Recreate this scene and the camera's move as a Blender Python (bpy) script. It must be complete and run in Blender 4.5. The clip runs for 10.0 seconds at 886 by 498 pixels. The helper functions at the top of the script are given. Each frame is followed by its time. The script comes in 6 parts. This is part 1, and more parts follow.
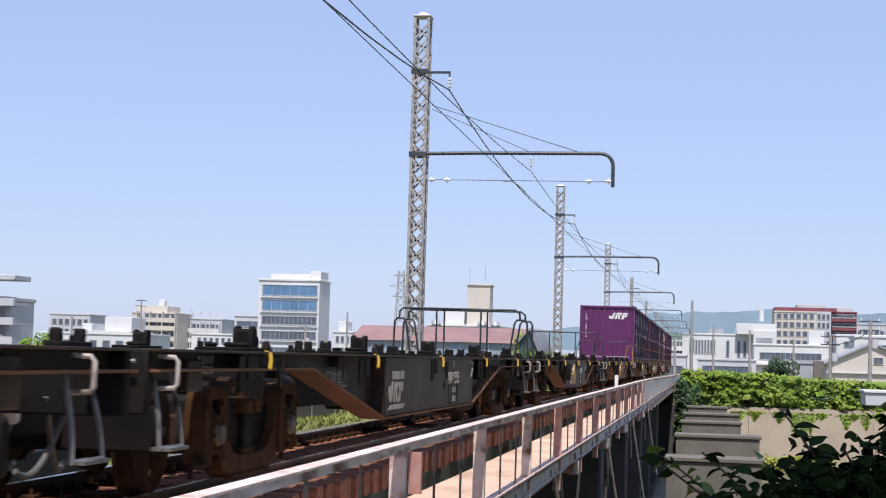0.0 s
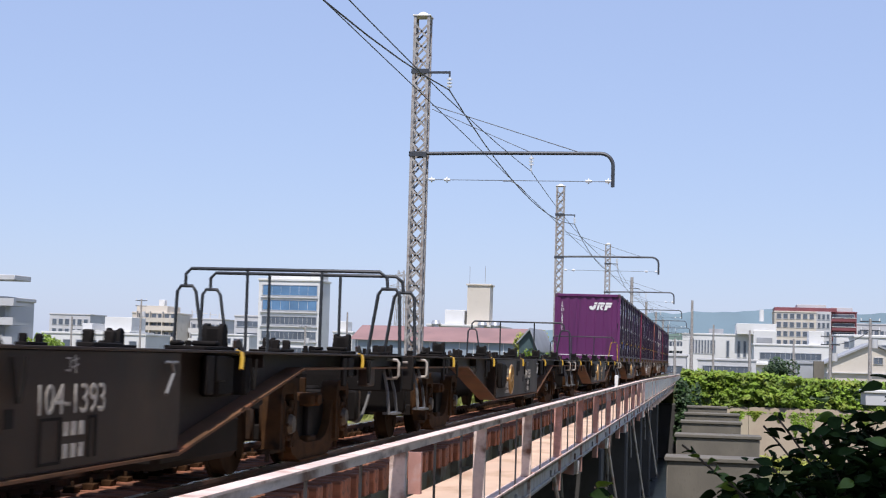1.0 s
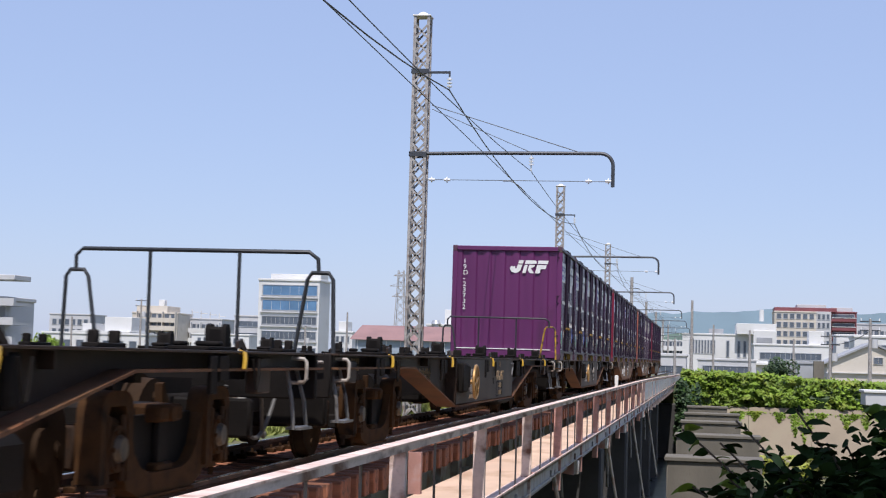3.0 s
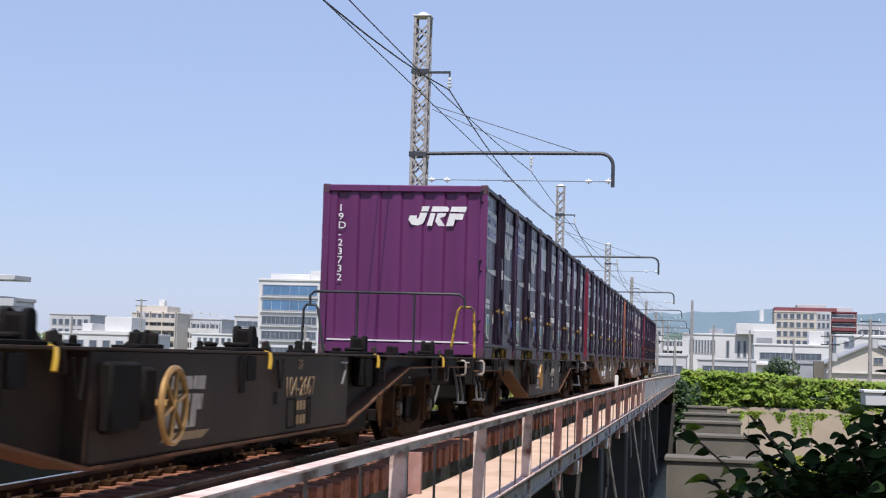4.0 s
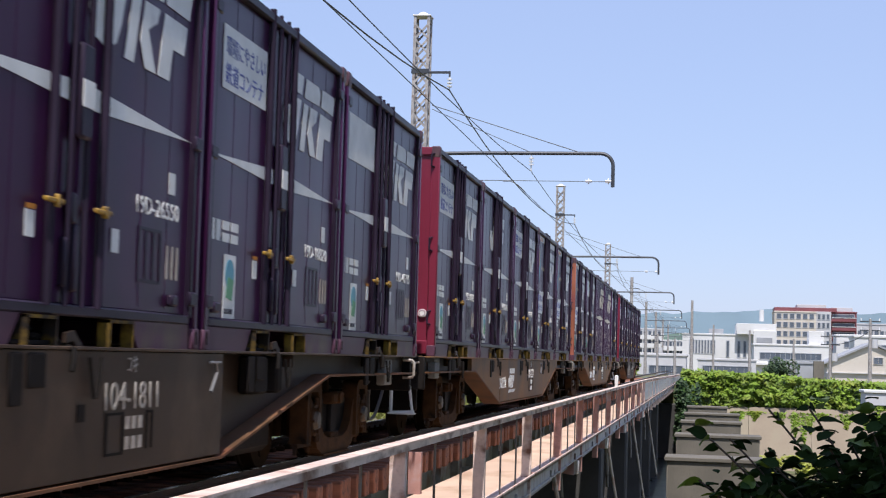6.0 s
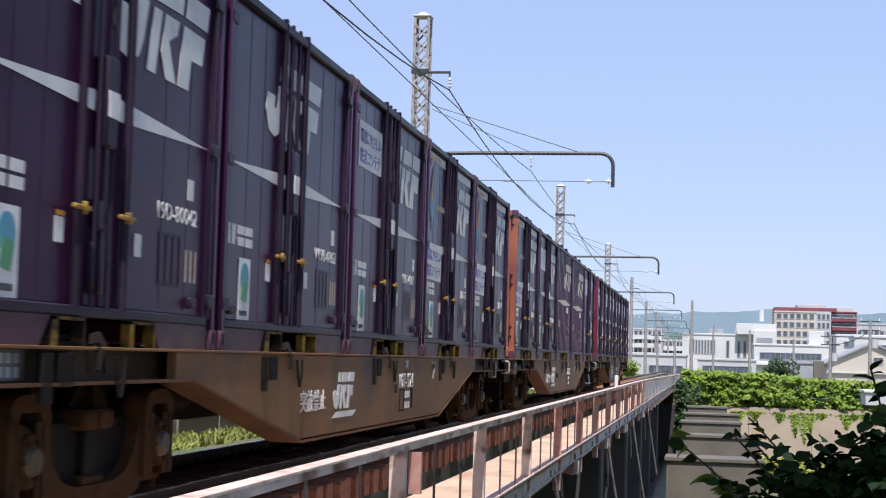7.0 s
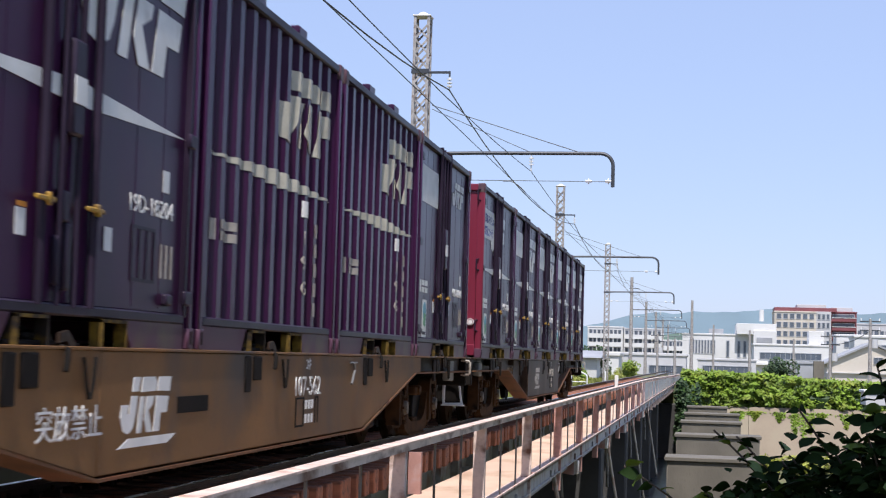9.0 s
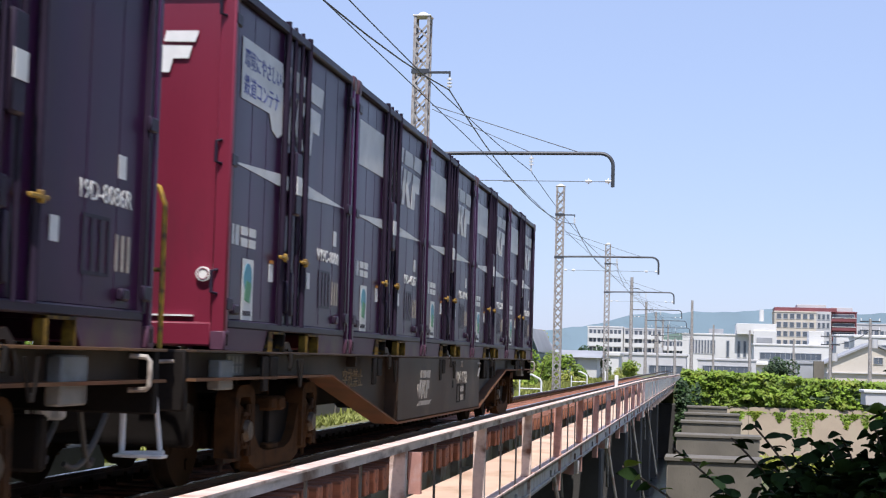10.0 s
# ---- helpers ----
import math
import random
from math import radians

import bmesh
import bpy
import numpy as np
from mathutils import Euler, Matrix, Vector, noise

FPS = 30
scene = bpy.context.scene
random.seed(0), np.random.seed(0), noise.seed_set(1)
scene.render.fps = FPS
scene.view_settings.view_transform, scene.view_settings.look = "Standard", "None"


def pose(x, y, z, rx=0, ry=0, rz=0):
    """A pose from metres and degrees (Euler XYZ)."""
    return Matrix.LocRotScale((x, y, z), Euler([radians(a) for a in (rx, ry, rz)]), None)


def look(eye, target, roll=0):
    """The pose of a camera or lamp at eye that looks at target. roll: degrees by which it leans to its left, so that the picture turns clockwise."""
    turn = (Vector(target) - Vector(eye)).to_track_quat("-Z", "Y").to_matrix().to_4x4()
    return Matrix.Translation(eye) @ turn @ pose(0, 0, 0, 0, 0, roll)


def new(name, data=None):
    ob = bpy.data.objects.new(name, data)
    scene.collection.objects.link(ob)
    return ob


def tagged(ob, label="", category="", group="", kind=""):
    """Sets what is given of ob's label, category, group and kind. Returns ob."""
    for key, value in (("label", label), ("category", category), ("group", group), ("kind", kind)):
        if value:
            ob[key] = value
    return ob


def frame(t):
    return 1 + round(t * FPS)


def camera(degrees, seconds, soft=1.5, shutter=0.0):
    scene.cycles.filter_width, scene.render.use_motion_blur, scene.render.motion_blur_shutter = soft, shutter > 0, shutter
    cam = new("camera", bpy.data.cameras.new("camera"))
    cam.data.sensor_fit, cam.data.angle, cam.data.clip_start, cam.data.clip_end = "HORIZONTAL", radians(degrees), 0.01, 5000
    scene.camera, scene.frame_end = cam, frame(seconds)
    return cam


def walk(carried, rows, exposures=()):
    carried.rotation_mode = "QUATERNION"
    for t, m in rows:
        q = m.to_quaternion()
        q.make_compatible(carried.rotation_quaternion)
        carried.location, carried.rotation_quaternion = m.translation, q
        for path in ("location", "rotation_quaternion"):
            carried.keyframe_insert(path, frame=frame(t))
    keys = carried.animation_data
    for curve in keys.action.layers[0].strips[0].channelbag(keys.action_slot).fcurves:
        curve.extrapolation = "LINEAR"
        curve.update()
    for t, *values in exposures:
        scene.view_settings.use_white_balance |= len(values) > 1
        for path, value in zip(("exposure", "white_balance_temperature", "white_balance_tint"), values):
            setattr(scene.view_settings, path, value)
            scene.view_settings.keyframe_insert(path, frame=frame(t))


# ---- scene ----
EYE = Vector((4.371, 0.0, 1.0055))
YAW, TILT, LEAN = radians(9.423), radians(3.855), 1.629
AHEAD = Vector((-math.sin(YAW) * math.cos(TILT), math.cos(YAW) * math.cos(TILT), math.sin(TILT)))
cam = camera(31.05, 10.0, soft=1.15, shutter=0.12)
walk(cam, [(0.0, look(EYE, EYE + AHEAD, LEAN)), (10.0, look(EYE, EYE + AHEAD, LEAN))],
     [(t, e, 6350, 14) for t, e in ((0.0, 0.14), (1.2, 0.06), (2.5, 0.03), (4.5, 0.06), (5.5, 0.14), (7.0, 0.22), (10.0, 0.24))])

# ---- world, sun, exposure ----
SUN = Vector((0.06, -0.45, 0.89)).normalized()
world = bpy.data.worlds.new("world")
scene.world = world
world.use_nodes = True
wn = world.node_tree.nodes
sky = wn.new("ShaderNodeTexSky")
sky.sky_type, sky.sun_disc = "NISHITA", False
sky.sun_elevation, sky.sun_rotation = math.asin(SUN.z), math.pi - math.atan2(SUN.x, -SUN.y)
sky.air_density, sky.dust_density, sky.ozone_density = 1.0, 0.55, 2.0
wn["Background"].inputs["Strength"].default_value = 0.13
haze = wn.new("ShaderNodeMix")  # summer haze evens the sky out
haze.data_type = "RGBA"
haze.inputs["Factor"].default_value = 0.62
haze.inputs["B"].default_value = (3.35, 4.2, 6.55, 1)
world.node_tree.links.new(sky.outputs[0], haze.inputs["A"])
world.node_tree.links.new(haze.outputs["Result"], wn["Background"].inputs["Color"])
sun = new("sun", bpy.data.lights.new("sun", "SUN"))
sun.data.energy, sun.data.angle, sun.data.color = 5.0, radians(0.55), (1.0, 0.95, 0.88)
sun.matrix_world = look(SUN * 50, (0, 0, 0))


# ---- materials ----
def mat(name, col, rough=0.6, metal=0.0, var=0.25, scale=1.5, fine=35.0, bump=0.15, stain=None, amount=0.4,
        stain_scale=2.2, coat=0.0, stretch=(1, 1, 1), tone=0.0, spec=0.5):
    m = bpy.data.materials.new(name)
    m.use_nodes = True
    t = m.node_tree
    n, l = t.nodes, t.links
    b = n["Principled BSDF"]
    co = n.new("ShaderNodeTexCoord")
    mp = n.new("ShaderNodeMapping")
    mp.inputs["Scale"].default_value = stretch
    l.new(co.outputs["Object"], mp.inputs["Vector"])

    def cloud(s, detail):
        k = n.new("ShaderNodeTexNoise")
        k.inputs["Scale"].default_value, k.inputs["Detail"].default_value = s, detail
        l.new(mp.outputs[0], k.inputs["Vector"])
        return k.outputs["Fac"]

    def mixed(fac, a, c, low, high, blend="MIX"):
        r = n.new("ShaderNodeMapRange")
        r.inputs["From Min"].default_value, r.inputs["From Max"].default_value = low, high
        l.new(fac, r.inputs["Value"])
        x = n.new("ShaderNodeMix")
        x.data_type, x.blend_type = "RGBA", blend
        l.new(r.outputs[0], x.inputs["Factor"])
        for v, s in ((a, x.inputs["A"]), (c, x.inputs["B"])):
            if isinstance(v, tuple):
                s.default_value = (*v, 1)
            else:
                l.new(v, s)
        return x.outputs["Result"]

    dark = tuple(c * (1 - var) for c in col)
    light = tuple(min(1, c * (1 + var)) for c in col)
    big, small = cloud(scale, 3), cloud(fine, 4)
    out = mixed(big, dark, light, 0.3, 0.7)
    out = mixed(small, out, tuple(c * (1 - var * 1.2) for c in col), 0.55, 0.95)
    if tone:
        info = n.new("ShaderNodeObjectInfo")
        out = mixed(info.outputs["Random"], out, tuple(c * (1 - tone) for c in col), 0.0, 1.3)
    if stain:
        out = mixed(cloud(stain_scale, 6), out, stain, 0.66 - 0.3 * amount, 0.8 - 0.2 * amount)
    l.new(out, b.inputs["Base Color"])
    b.inputs["Metallic"].default_value = metal
    b.inputs["Coat Weight"].default_value = coat
    b.inputs["Specular IOR Level"].default_value = spec
    rr = n.new("ShaderNodeMapRange")
    rr.inputs["To Min"].default_value, rr.inputs["To Max"].default_value = max(0.03, rough - 0.1), min(1, rough + 0.12)
    l.new(big, rr.inputs["Value"])
    l.new(rr.outputs[0], b.inputs["Roughness"])
    if bump:
        bp = n.new("ShaderNodeBump")
        bp.inputs["Strength"].default_value, bp.inputs["Distance"].default_value = bump, 0.01
        l.new(small, bp.inputs["Height"])
        l.new(bp.outputs[0], b.inputs["Normal"])
    return m


RUST, DIRT, SOOT = (0.16, 0.06, 0.03), (0.10, 0.075, 0.05), (0.02, 0.018, 0.018)
# One purple twice: side colour holds the shade, end colour the sunlight.
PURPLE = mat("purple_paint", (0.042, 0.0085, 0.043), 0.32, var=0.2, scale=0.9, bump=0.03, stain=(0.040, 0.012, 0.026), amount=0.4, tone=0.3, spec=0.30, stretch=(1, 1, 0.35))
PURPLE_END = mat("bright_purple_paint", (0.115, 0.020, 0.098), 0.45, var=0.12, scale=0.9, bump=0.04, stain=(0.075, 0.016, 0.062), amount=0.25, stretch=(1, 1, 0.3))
RED = mat("red_paint", (0.17, 0.014, 0.035), 0.4, var=0.15, scale=0.8, bump=0.04, stain=(0.12, 0.015, 0.03), amount=0.2, stretch=(1, 1, 0.3))
SALMON = mat("faded_salmon_paint", (0.31, 0.10, 0.055), 0.5, var=0.2, scale=1.3, bump=0.05, stain=(0.22, 0.055, 0.06), amount=0.4, stain_scale=1.8)
TRIM = mat("dark_door_trim", (0.022, 0.014, 0.028), 0.4, var=0.3, bump=0.05, spec=0.2)
PLUM = mat("dusty_plum_paint", (0.075, 0.027, 0.05), 0.5, var=0.2, bump=0.05, stain=DIRT, amount=0.45)
WHITE = mat("white_marking", (0.72, 0.72, 0.70), 0.5, var=0.1, scale=4, bump=0.02, stain=(0.45, 0.42, 0.42), amount=0.2)
FADED = mat("faded_marking", (0.42, 0.38, 0.33), 0.6, var=0.25, scale=6, bump=0.02, stain=(0.12, 0.09, 0.07), amount=0.5, stain_scale=6)
GOLDEN = mat("yellowed_marking", (0.33, 0.22, 0.11), 0.6, var=0.25, scale=6, bump=0.02)
BLUE = mat("blue_ink", (0.04, 0.06, 0.30), 0.5, var=0.15, bump=0)
GREEN_INK = mat("green_ink", (0.10, 0.30, 0.16), 0.5, var=0.15, bump=0)
CYAN_INK = mat("light_blue_ink", (0.10, 0.32, 0.42), 0.5, var=0.15, bump=0)
ORANGE_INK = mat("orange_ink", (0.55, 0.22, 0.03), 0.5, var=0.15, bump=0)
DULL = mat("grimy_yellow_paint", (0.16, 0.10, 0.014), 0.7, var=0.5, bump=0.05, spec=0.2, stain=(0.016, 0.012, 0.010), amount=1.0, stain_scale=9)
GOLD = mat("tarnished_gold_paint", (0.34, 0.20, 0.025), 0.5, var=0.3, bump=0.05, stain=(0.05, 0.03, 0.02), amount=0.5, stain_scale=12)
YELLOW = mat("yellow_paint", (0.48, 0.29, 0.02), 0.5, var=0.3, bump=0.05, stain=(0.05, 0.03, 0.02), amount=0.7, stain_scale=9)
SILL = mat("dark_wagon_paint", (0.040, 0.025, 0.018), 0.55, spec=0.2, var=0.35, scale=0.8, bump=0.08, stain=(0.065, 0.040, 0.025), amount=0.5, stain_scale=0.9, tone=0.2)
SILL_BROWN = mat("brown_grey_wagon_paint", (0.050, 0.030, 0.019), 0.55, spec=0.25, var=0.3, scale=0.8, bump=0.08, stain=(0.11, 0.07, 0.045), amount=0.45, stain_scale=0.9, tone=0.2)
SILL_TAN = mat("grey_brown_wagon_paint", (0.185, 0.094, 0.036), 0.6, spec=0.25, var=0.25, scale=0.8, bump=0.08, stain=(0.075, 0.058, 0.05), amount=0.5, stain_scale=1.0)
FLANGE = mat("rusty_flange", (0.12, 0.060, 0.030), 0.75, spec=0.2, var=0.35, bump=0.15, stain=RUST, amount=0.6)
BOGIE = mat("brake_dust_steel", (0.055, 0.027, 0.012), 0.85, var=0.45, scale=3, bump=0.3, stain=SOOT, amount=0.55, spec=0.08)
UNDER = mat("sooty_underframe", (0.012, 0.010, 0.009), 0.75, var=0.4, bump=0.2, spec=0.1)
PIPE = mat("grey_pipe", (0.16, 0.155, 0.15), 0.4, metal=0.3, var=0.2, bump=0.05, stain=SOOT, amount=0.35, stain_scale=8)
DARKPIPE = mat("dark_pipe", (0.035, 0.037, 0.04), 0.35, metal=0.2, var=0.2, bump=0.03)
BRIGHT = mat("worn_steel", (0.55, 0.54, 0.52), 0.25, metal=1.0, var=0.15, bump=0.05)
RAIL = mat("rusty_rail", (0.085, 0.045, 0.03), 0.6, metal=0.3, var=0.4, scale=4, bump=0.25, stain=SOOT, amount=0.4)
TIMBER = mat("weathered_sleeper_timber", (0.30, 0.115, 0.06), 0.85, var=0.4, scale=5, fine=60, bump=0.5, stain=(0.07, 0.04, 0.03), amount=0.5, stain_scale=7, tone=0.45, stretch=(0.4, 2, 2))
PINK = mat("faded_pink_paint", (0.72, 0.55, 0.48), 0.6, var=0.18, scale=4, bump=0.2, stain=(0.36, 0.17, 0.11), amount=0.38, stain_scale=5)
LEG = mat("rusty_rail_leg", (0.66, 0.54, 0.48), 0.7, var=0.3, scale=3, bump=0.25, stain=(0.16, 0.07, 0.04), amount=0.6, stain_scale=5, stretch=(1, 0.4, 1))
CASTING = mat("rust_dusted_casting", (0.070, 0.034, 0.014), 0.85, var=0.45, scale=4, bump=0.3, stain=(0.016, 0.011, 0.008), amount=0.75, stain_scale=4, spec=0.08)
RUSTPOST = mat("rusting_red_post", (0.48, 0.26, 0.22), 0.65, var=0.4, scale=5, bump=0.25, stain=(0.42, 0.33, 0.31), amount=0.5, stain_scale=4, tone=0.3)
DECK = mat("sunbleached_walkway_board", (0.64, 0.46, 0.34), 0.8, var=0.16, scale=1.1, bump=0.25, stain=(0.40, 0.25, 0.16), amount=0.45, stain_scale=1.4, tone=0.12, stretch=(1, 0.5, 1))
GIRDER = mat("grey_girder_paint", (0.28, 0.28, 0.27), 0.6, var=0.3, scale=2, bump=0.15, stain=RUST, amount=0.5, stain_scale=3)
MAST = mat("weathered_mast_steel", (0.36, 0.34, 0.32), 0.55, metal=0.2, var=0.25, scale=6, bump=0.15, stain=(0.18, 0.12, 0.09), amount=0.45, stain_scale=9)
ARM = mat("dark_bracket_steel", (0.06, 0.065, 0.075), 0.5, metal=0.3, var=0.2, bump=0.1)
WIRE = mat("copper_wire", (0.05, 0.055, 0.06), 0.5, metal=0.5, var=0.1, bump=0)
PORCELAIN = mat("white_porcelain", (0.75, 0.75, 0.74), 0.2, var=0.08, bump=0, coat=0.5)
CONCRETE = mat("weathered_concrete", (0.145, 0.13, 0.105), 0.85, var=0.2, scale=0.8, fine=18, bump=0.35, stain=(0.11, 0.10, 0.08), amount=0.5, stain_scale=0.9, stretch=(1, 1, 0.5))
PALE = mat("pale_concrete", (0.235, 0.19, 0.135), 0.85, var=0.15, scale=0.5, fine=10, bump=0.3, stain=(0.23, 0.20, 0.14), amount=0.5, stain_scale=0.5)
SOIL = mat("dry_grass_ground", (0.14, 0.13, 0.06), 0.95, var=0.4, scale=0.25, fine=6, bump=0.6, stain=(0.07, 0.10, 0.03), amount=0.6, stain_scale=0.4)
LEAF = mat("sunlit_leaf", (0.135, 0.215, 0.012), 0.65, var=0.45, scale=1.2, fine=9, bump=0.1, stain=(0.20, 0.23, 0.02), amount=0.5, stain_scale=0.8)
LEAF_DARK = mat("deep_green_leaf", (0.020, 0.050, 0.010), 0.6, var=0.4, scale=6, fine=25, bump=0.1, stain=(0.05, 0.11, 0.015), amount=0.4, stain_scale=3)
GRASS = mat("yellow_green_grass", (0.20, 0.22, 0.045), 0.7, var=0.4, scale=0.8, fine=9, bump=0.1)
BARK = mat("twig_bark", (0.05, 0.035, 0.022), 0.8, var=0.3, bump=0.3)


# ---- mesh helpers ----
class Build:
    """Vertices and faces of one mesh."""

    def __init__(self):
        self.v, self.f = [], []

    def box(self, x0, x1, y0, y1, z0, z1, c=0.0):
        lo, hi, n = (x0, y0, z0), (x1, y1, z1), len(self.v)
        if c <= 0:
            for k in range(8):
                self.v.append((hi[0] if k & 1 else lo[0], hi[1] if k & 2 else lo[1], hi[2] if k & 4 else lo[2]))
            self.f += [tuple(n + i for i in q) for q in ((0, 2, 3, 1), (4, 5, 7, 6), (0, 1, 5, 4), (2, 6, 7, 3), (0, 4, 6, 2), (1, 3, 7, 5))]
            return self
        for k in range(8):
            s = [(k >> a) & 1 for a in range(3)]
            for a in range(3):
                self.v.append(tuple((hi[b] if s[b] else lo[b]) + (0 if a == b else (-c if s[b] else c)) for b in range(3)))
        at = lambda s, a: n + 3 * (s[0] + 2 * s[1] + 4 * s[2]) + a
        for a in range(3):
            b, d = (a + 1) % 3, (a + 2) % 3
            for sa in (0, 1):
                loop = []
                for sb, sd in ((0, 0), (1, 0), (1, 1), (0, 1)):
                    s = [0, 0, 0]
                    s[a], s[b], s[d] = sa, sb, sd
                    loop.append(at(s, a))
                self.f.append(tuple(loop))
            for sb in (0, 1):
                for sd in (0, 1):
                    s0, s1 = [0, 0, 0], [0, 0, 0]
                    s0[b], s0[d], s1[b], s1[d], s1[a] = sb, sd, sb, sd, 1
                    self.f.append((at(s0, b), at(s1, b), at(s1, d), at(s0, d)))
        for k in range(8):
            self.f.append(tuple(n + 3 * k + a for a in range(3)))
        return self

    def prism(self, poly, axis, a0, a1):
        """A polygon of (u, v) pushed along an axis; u, v are the two other axes in the order x, y, z."""
        n, m = len(self.v), len(poly)
        for a in (a0, a1):
            for u, w in poly:
                p = [u, w]
                p.insert(axis, a)
                self.v.append(tuple(p))
        self.f.append(tuple(range(n, n + m)))
        self.f.append(tuple(range(n + 2 * m - 1, n + m - 1, -1)))
        for i in range(m):
            j = (i + 1) % m
            self.f.append((n + i, n + j, n + m + j, n + m + i))
        return self

    def bar(self, p0, p1, w, h=None):
        """A square bar from p0 to p1."""
        p0, p1 = Vector(p0), Vector(p1)
        d = (p1 - p0).normalized()
        side = d.cross(Vector((0, 0, 1)) if abs(d.z) < 0.95 else Vector((0, 1, 0))).normalized()
        up = side.cross(d)
        h = w if h is None else h
        n = len(self.v)
        for p in (p0, p1):
            for a, b in ((-1, -1), (1, -1), (1, 1), (-1, 1)):
                self.v.append(tuple(p + side * a * w / 2 + up * b * h / 2))
        self.f += [tuple(n + i for i in q) for q in ((0, 3, 2, 1), (4, 5, 6, 7), (0, 1, 5, 4), (1, 2, 6, 5), (2, 3, 7, 6), (3, 0, 4, 7))]
        return self

    def rod(self, p0, p1, r, k=10, r1=None):
        p0, p1 = Vector(p0), Vector(p1)
        d = (p1 - p0).normalized()
        side = d.cross(Vector((0, 0, 1)) if abs(d.z) < 0.95 else Vector((0, 1, 0))).normalized()
        up = side.cross(d)
        n = len(self.v)
        for p, q in ((p0, r), (p1, r if r1 is None else r1)):
            for i in range(k):
                a = 2 * math.pi * i / k
                self.v.append(tuple(p + (side * math.cos(a) + up * math.sin(a)) * q))
        for i in range(k):
            j = (i + 1) % k
            self.f.append((n + i, n + j, n + k + j, n + k + i))
        self.f.append(tuple(range(n + k - 1, n - 1, -1)))
        self.f.append(tuple(range(n + k, n + 2 * k)))
        return self

    def tube(self, pts, r, k=8):
        """A bent pipe through the points, with shared rings at its bends."""
        pts = [Vector(p) for p in pts]
        n, m = len(self.v), len(pts)
        last = None
        for i, p in enumerate(pts):
            d = (pts[min(i + 1, m - 1)] - pts[max(i - 1, 0)]).normalized()
            if last is None:
                side = d.cross(Vector((0, 0, 1)) if abs(d.z) < 0.9 else Vector((0, 1, 0))).normalized()
            else:
                side = (last - d * last.dot(d)).normalized()
            last = side
            up = side.cross(d)
            for j in range(k):
                a = 2 * math.pi * j / k
                self.v.append(tuple(p + (side * math.cos(a) + up * math.sin(a)) * r))
        for i in range(m - 1):
            for j in range(k):
                q = (j + 1) % k
                self.f.append((n + i * k + j, n + i * k + q, n + (i + 1) * k + q, n + (i + 1) * k + j))
        self.f.append(tuple(range(n + k - 1, n - 1, -1)))
        self.f.append(tuple(range(n + (m - 1) * k, n + m * k)))
        return self

    def mesh(self, name):
        me = bpy.data.meshes.new(name)
        me.from_pydata(self.v, [], self.f)
        bm = bmesh.new()
        bm.from_mesh(me)
        bmesh.ops.recalc_face_normals(bm, faces=bm.faces)
        bm.to_mesh(me)
        bm.free()
        me.shade_smooth()
        me.set_sharp_from_angle(angle=radians(38))
        return me


def part(name, shape, material, parent=None, label="", at=None):
    """Links a shape as one mesh object, under a thing where one is given."""
    me = shape.mesh(name) if isinstance(shape, Build) else shape
    if material and not me.materials:
        me.materials.append(material)
    ob = new(name, me)
    if parent:
        ob.parent = parent
    if at:
        ob.matrix_basis = at
    return tagged(ob, label)


def thing(name, label, category, at=None, group="", kind=""):
    ob = new(name)
    ob.empty_display_size = 0.3
    if at:
        ob.matrix_basis = at
    return tagged(ob, label, category, group, kind)


SIDE = Matrix(((0, 0, 1, 0), (1, 0, 0, 0), (0, 1, 0, 0), (0, 0, 0, 1)))  # flat shapes onto a wall that faces +x
FRONT = Matrix(((1, 0, 0, 0), (0, 0, -1, 0), (0, 1, 0, 0), (0, 0, 0, 1)))  # and onto one that faces -y


def lettering(text, size, wide=1.0):
    """Flat lettering with its lower left corner at the origin."""
    cu = bpy.data.curves.new("lettering", "FONT")
    cu.body, cu.size, cu.resolution_u, cu.extrude = text, size, 3, 0.002
    ob = new("lettering", cu)
    me = bpy.data.meshes.new_from_object(ob.evaluated_get(bpy.context.evaluated_depsgraph_get()))
    bpy.data.objects.remove(ob)
    me.transform(Matrix.Diagonal((wide, 1, 1, 1)))
    return me


def decal(name, polys, thick=0.003):
    """Flat polygons of (u, v), as a thin mesh."""
    b = Build()
    for p in polys:
        b.prism(p, 2, 0, thick)
    return b.mesh(name)


def put(me, plane, u, v, off):
    """A copy of a flat mesh laid onto a plane at (u, v), off that far from the origin along its normal."""
    me = me.copy()
    me.transform(plane @ Matrix.Translation((u, v, off)))
    return me


def block(u0, u1, v0, v1):
    return [(u0, v0), (u1, v0), (u1, v1), (u0, v1)]


# Darker concrete: the shade under the bridge is put into its colour.
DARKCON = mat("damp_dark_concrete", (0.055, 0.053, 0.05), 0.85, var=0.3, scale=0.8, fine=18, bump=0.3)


# ---- large structure: ground, far bank, piers ----
BANK = 117.0  # where the channel ends and the far bank begins


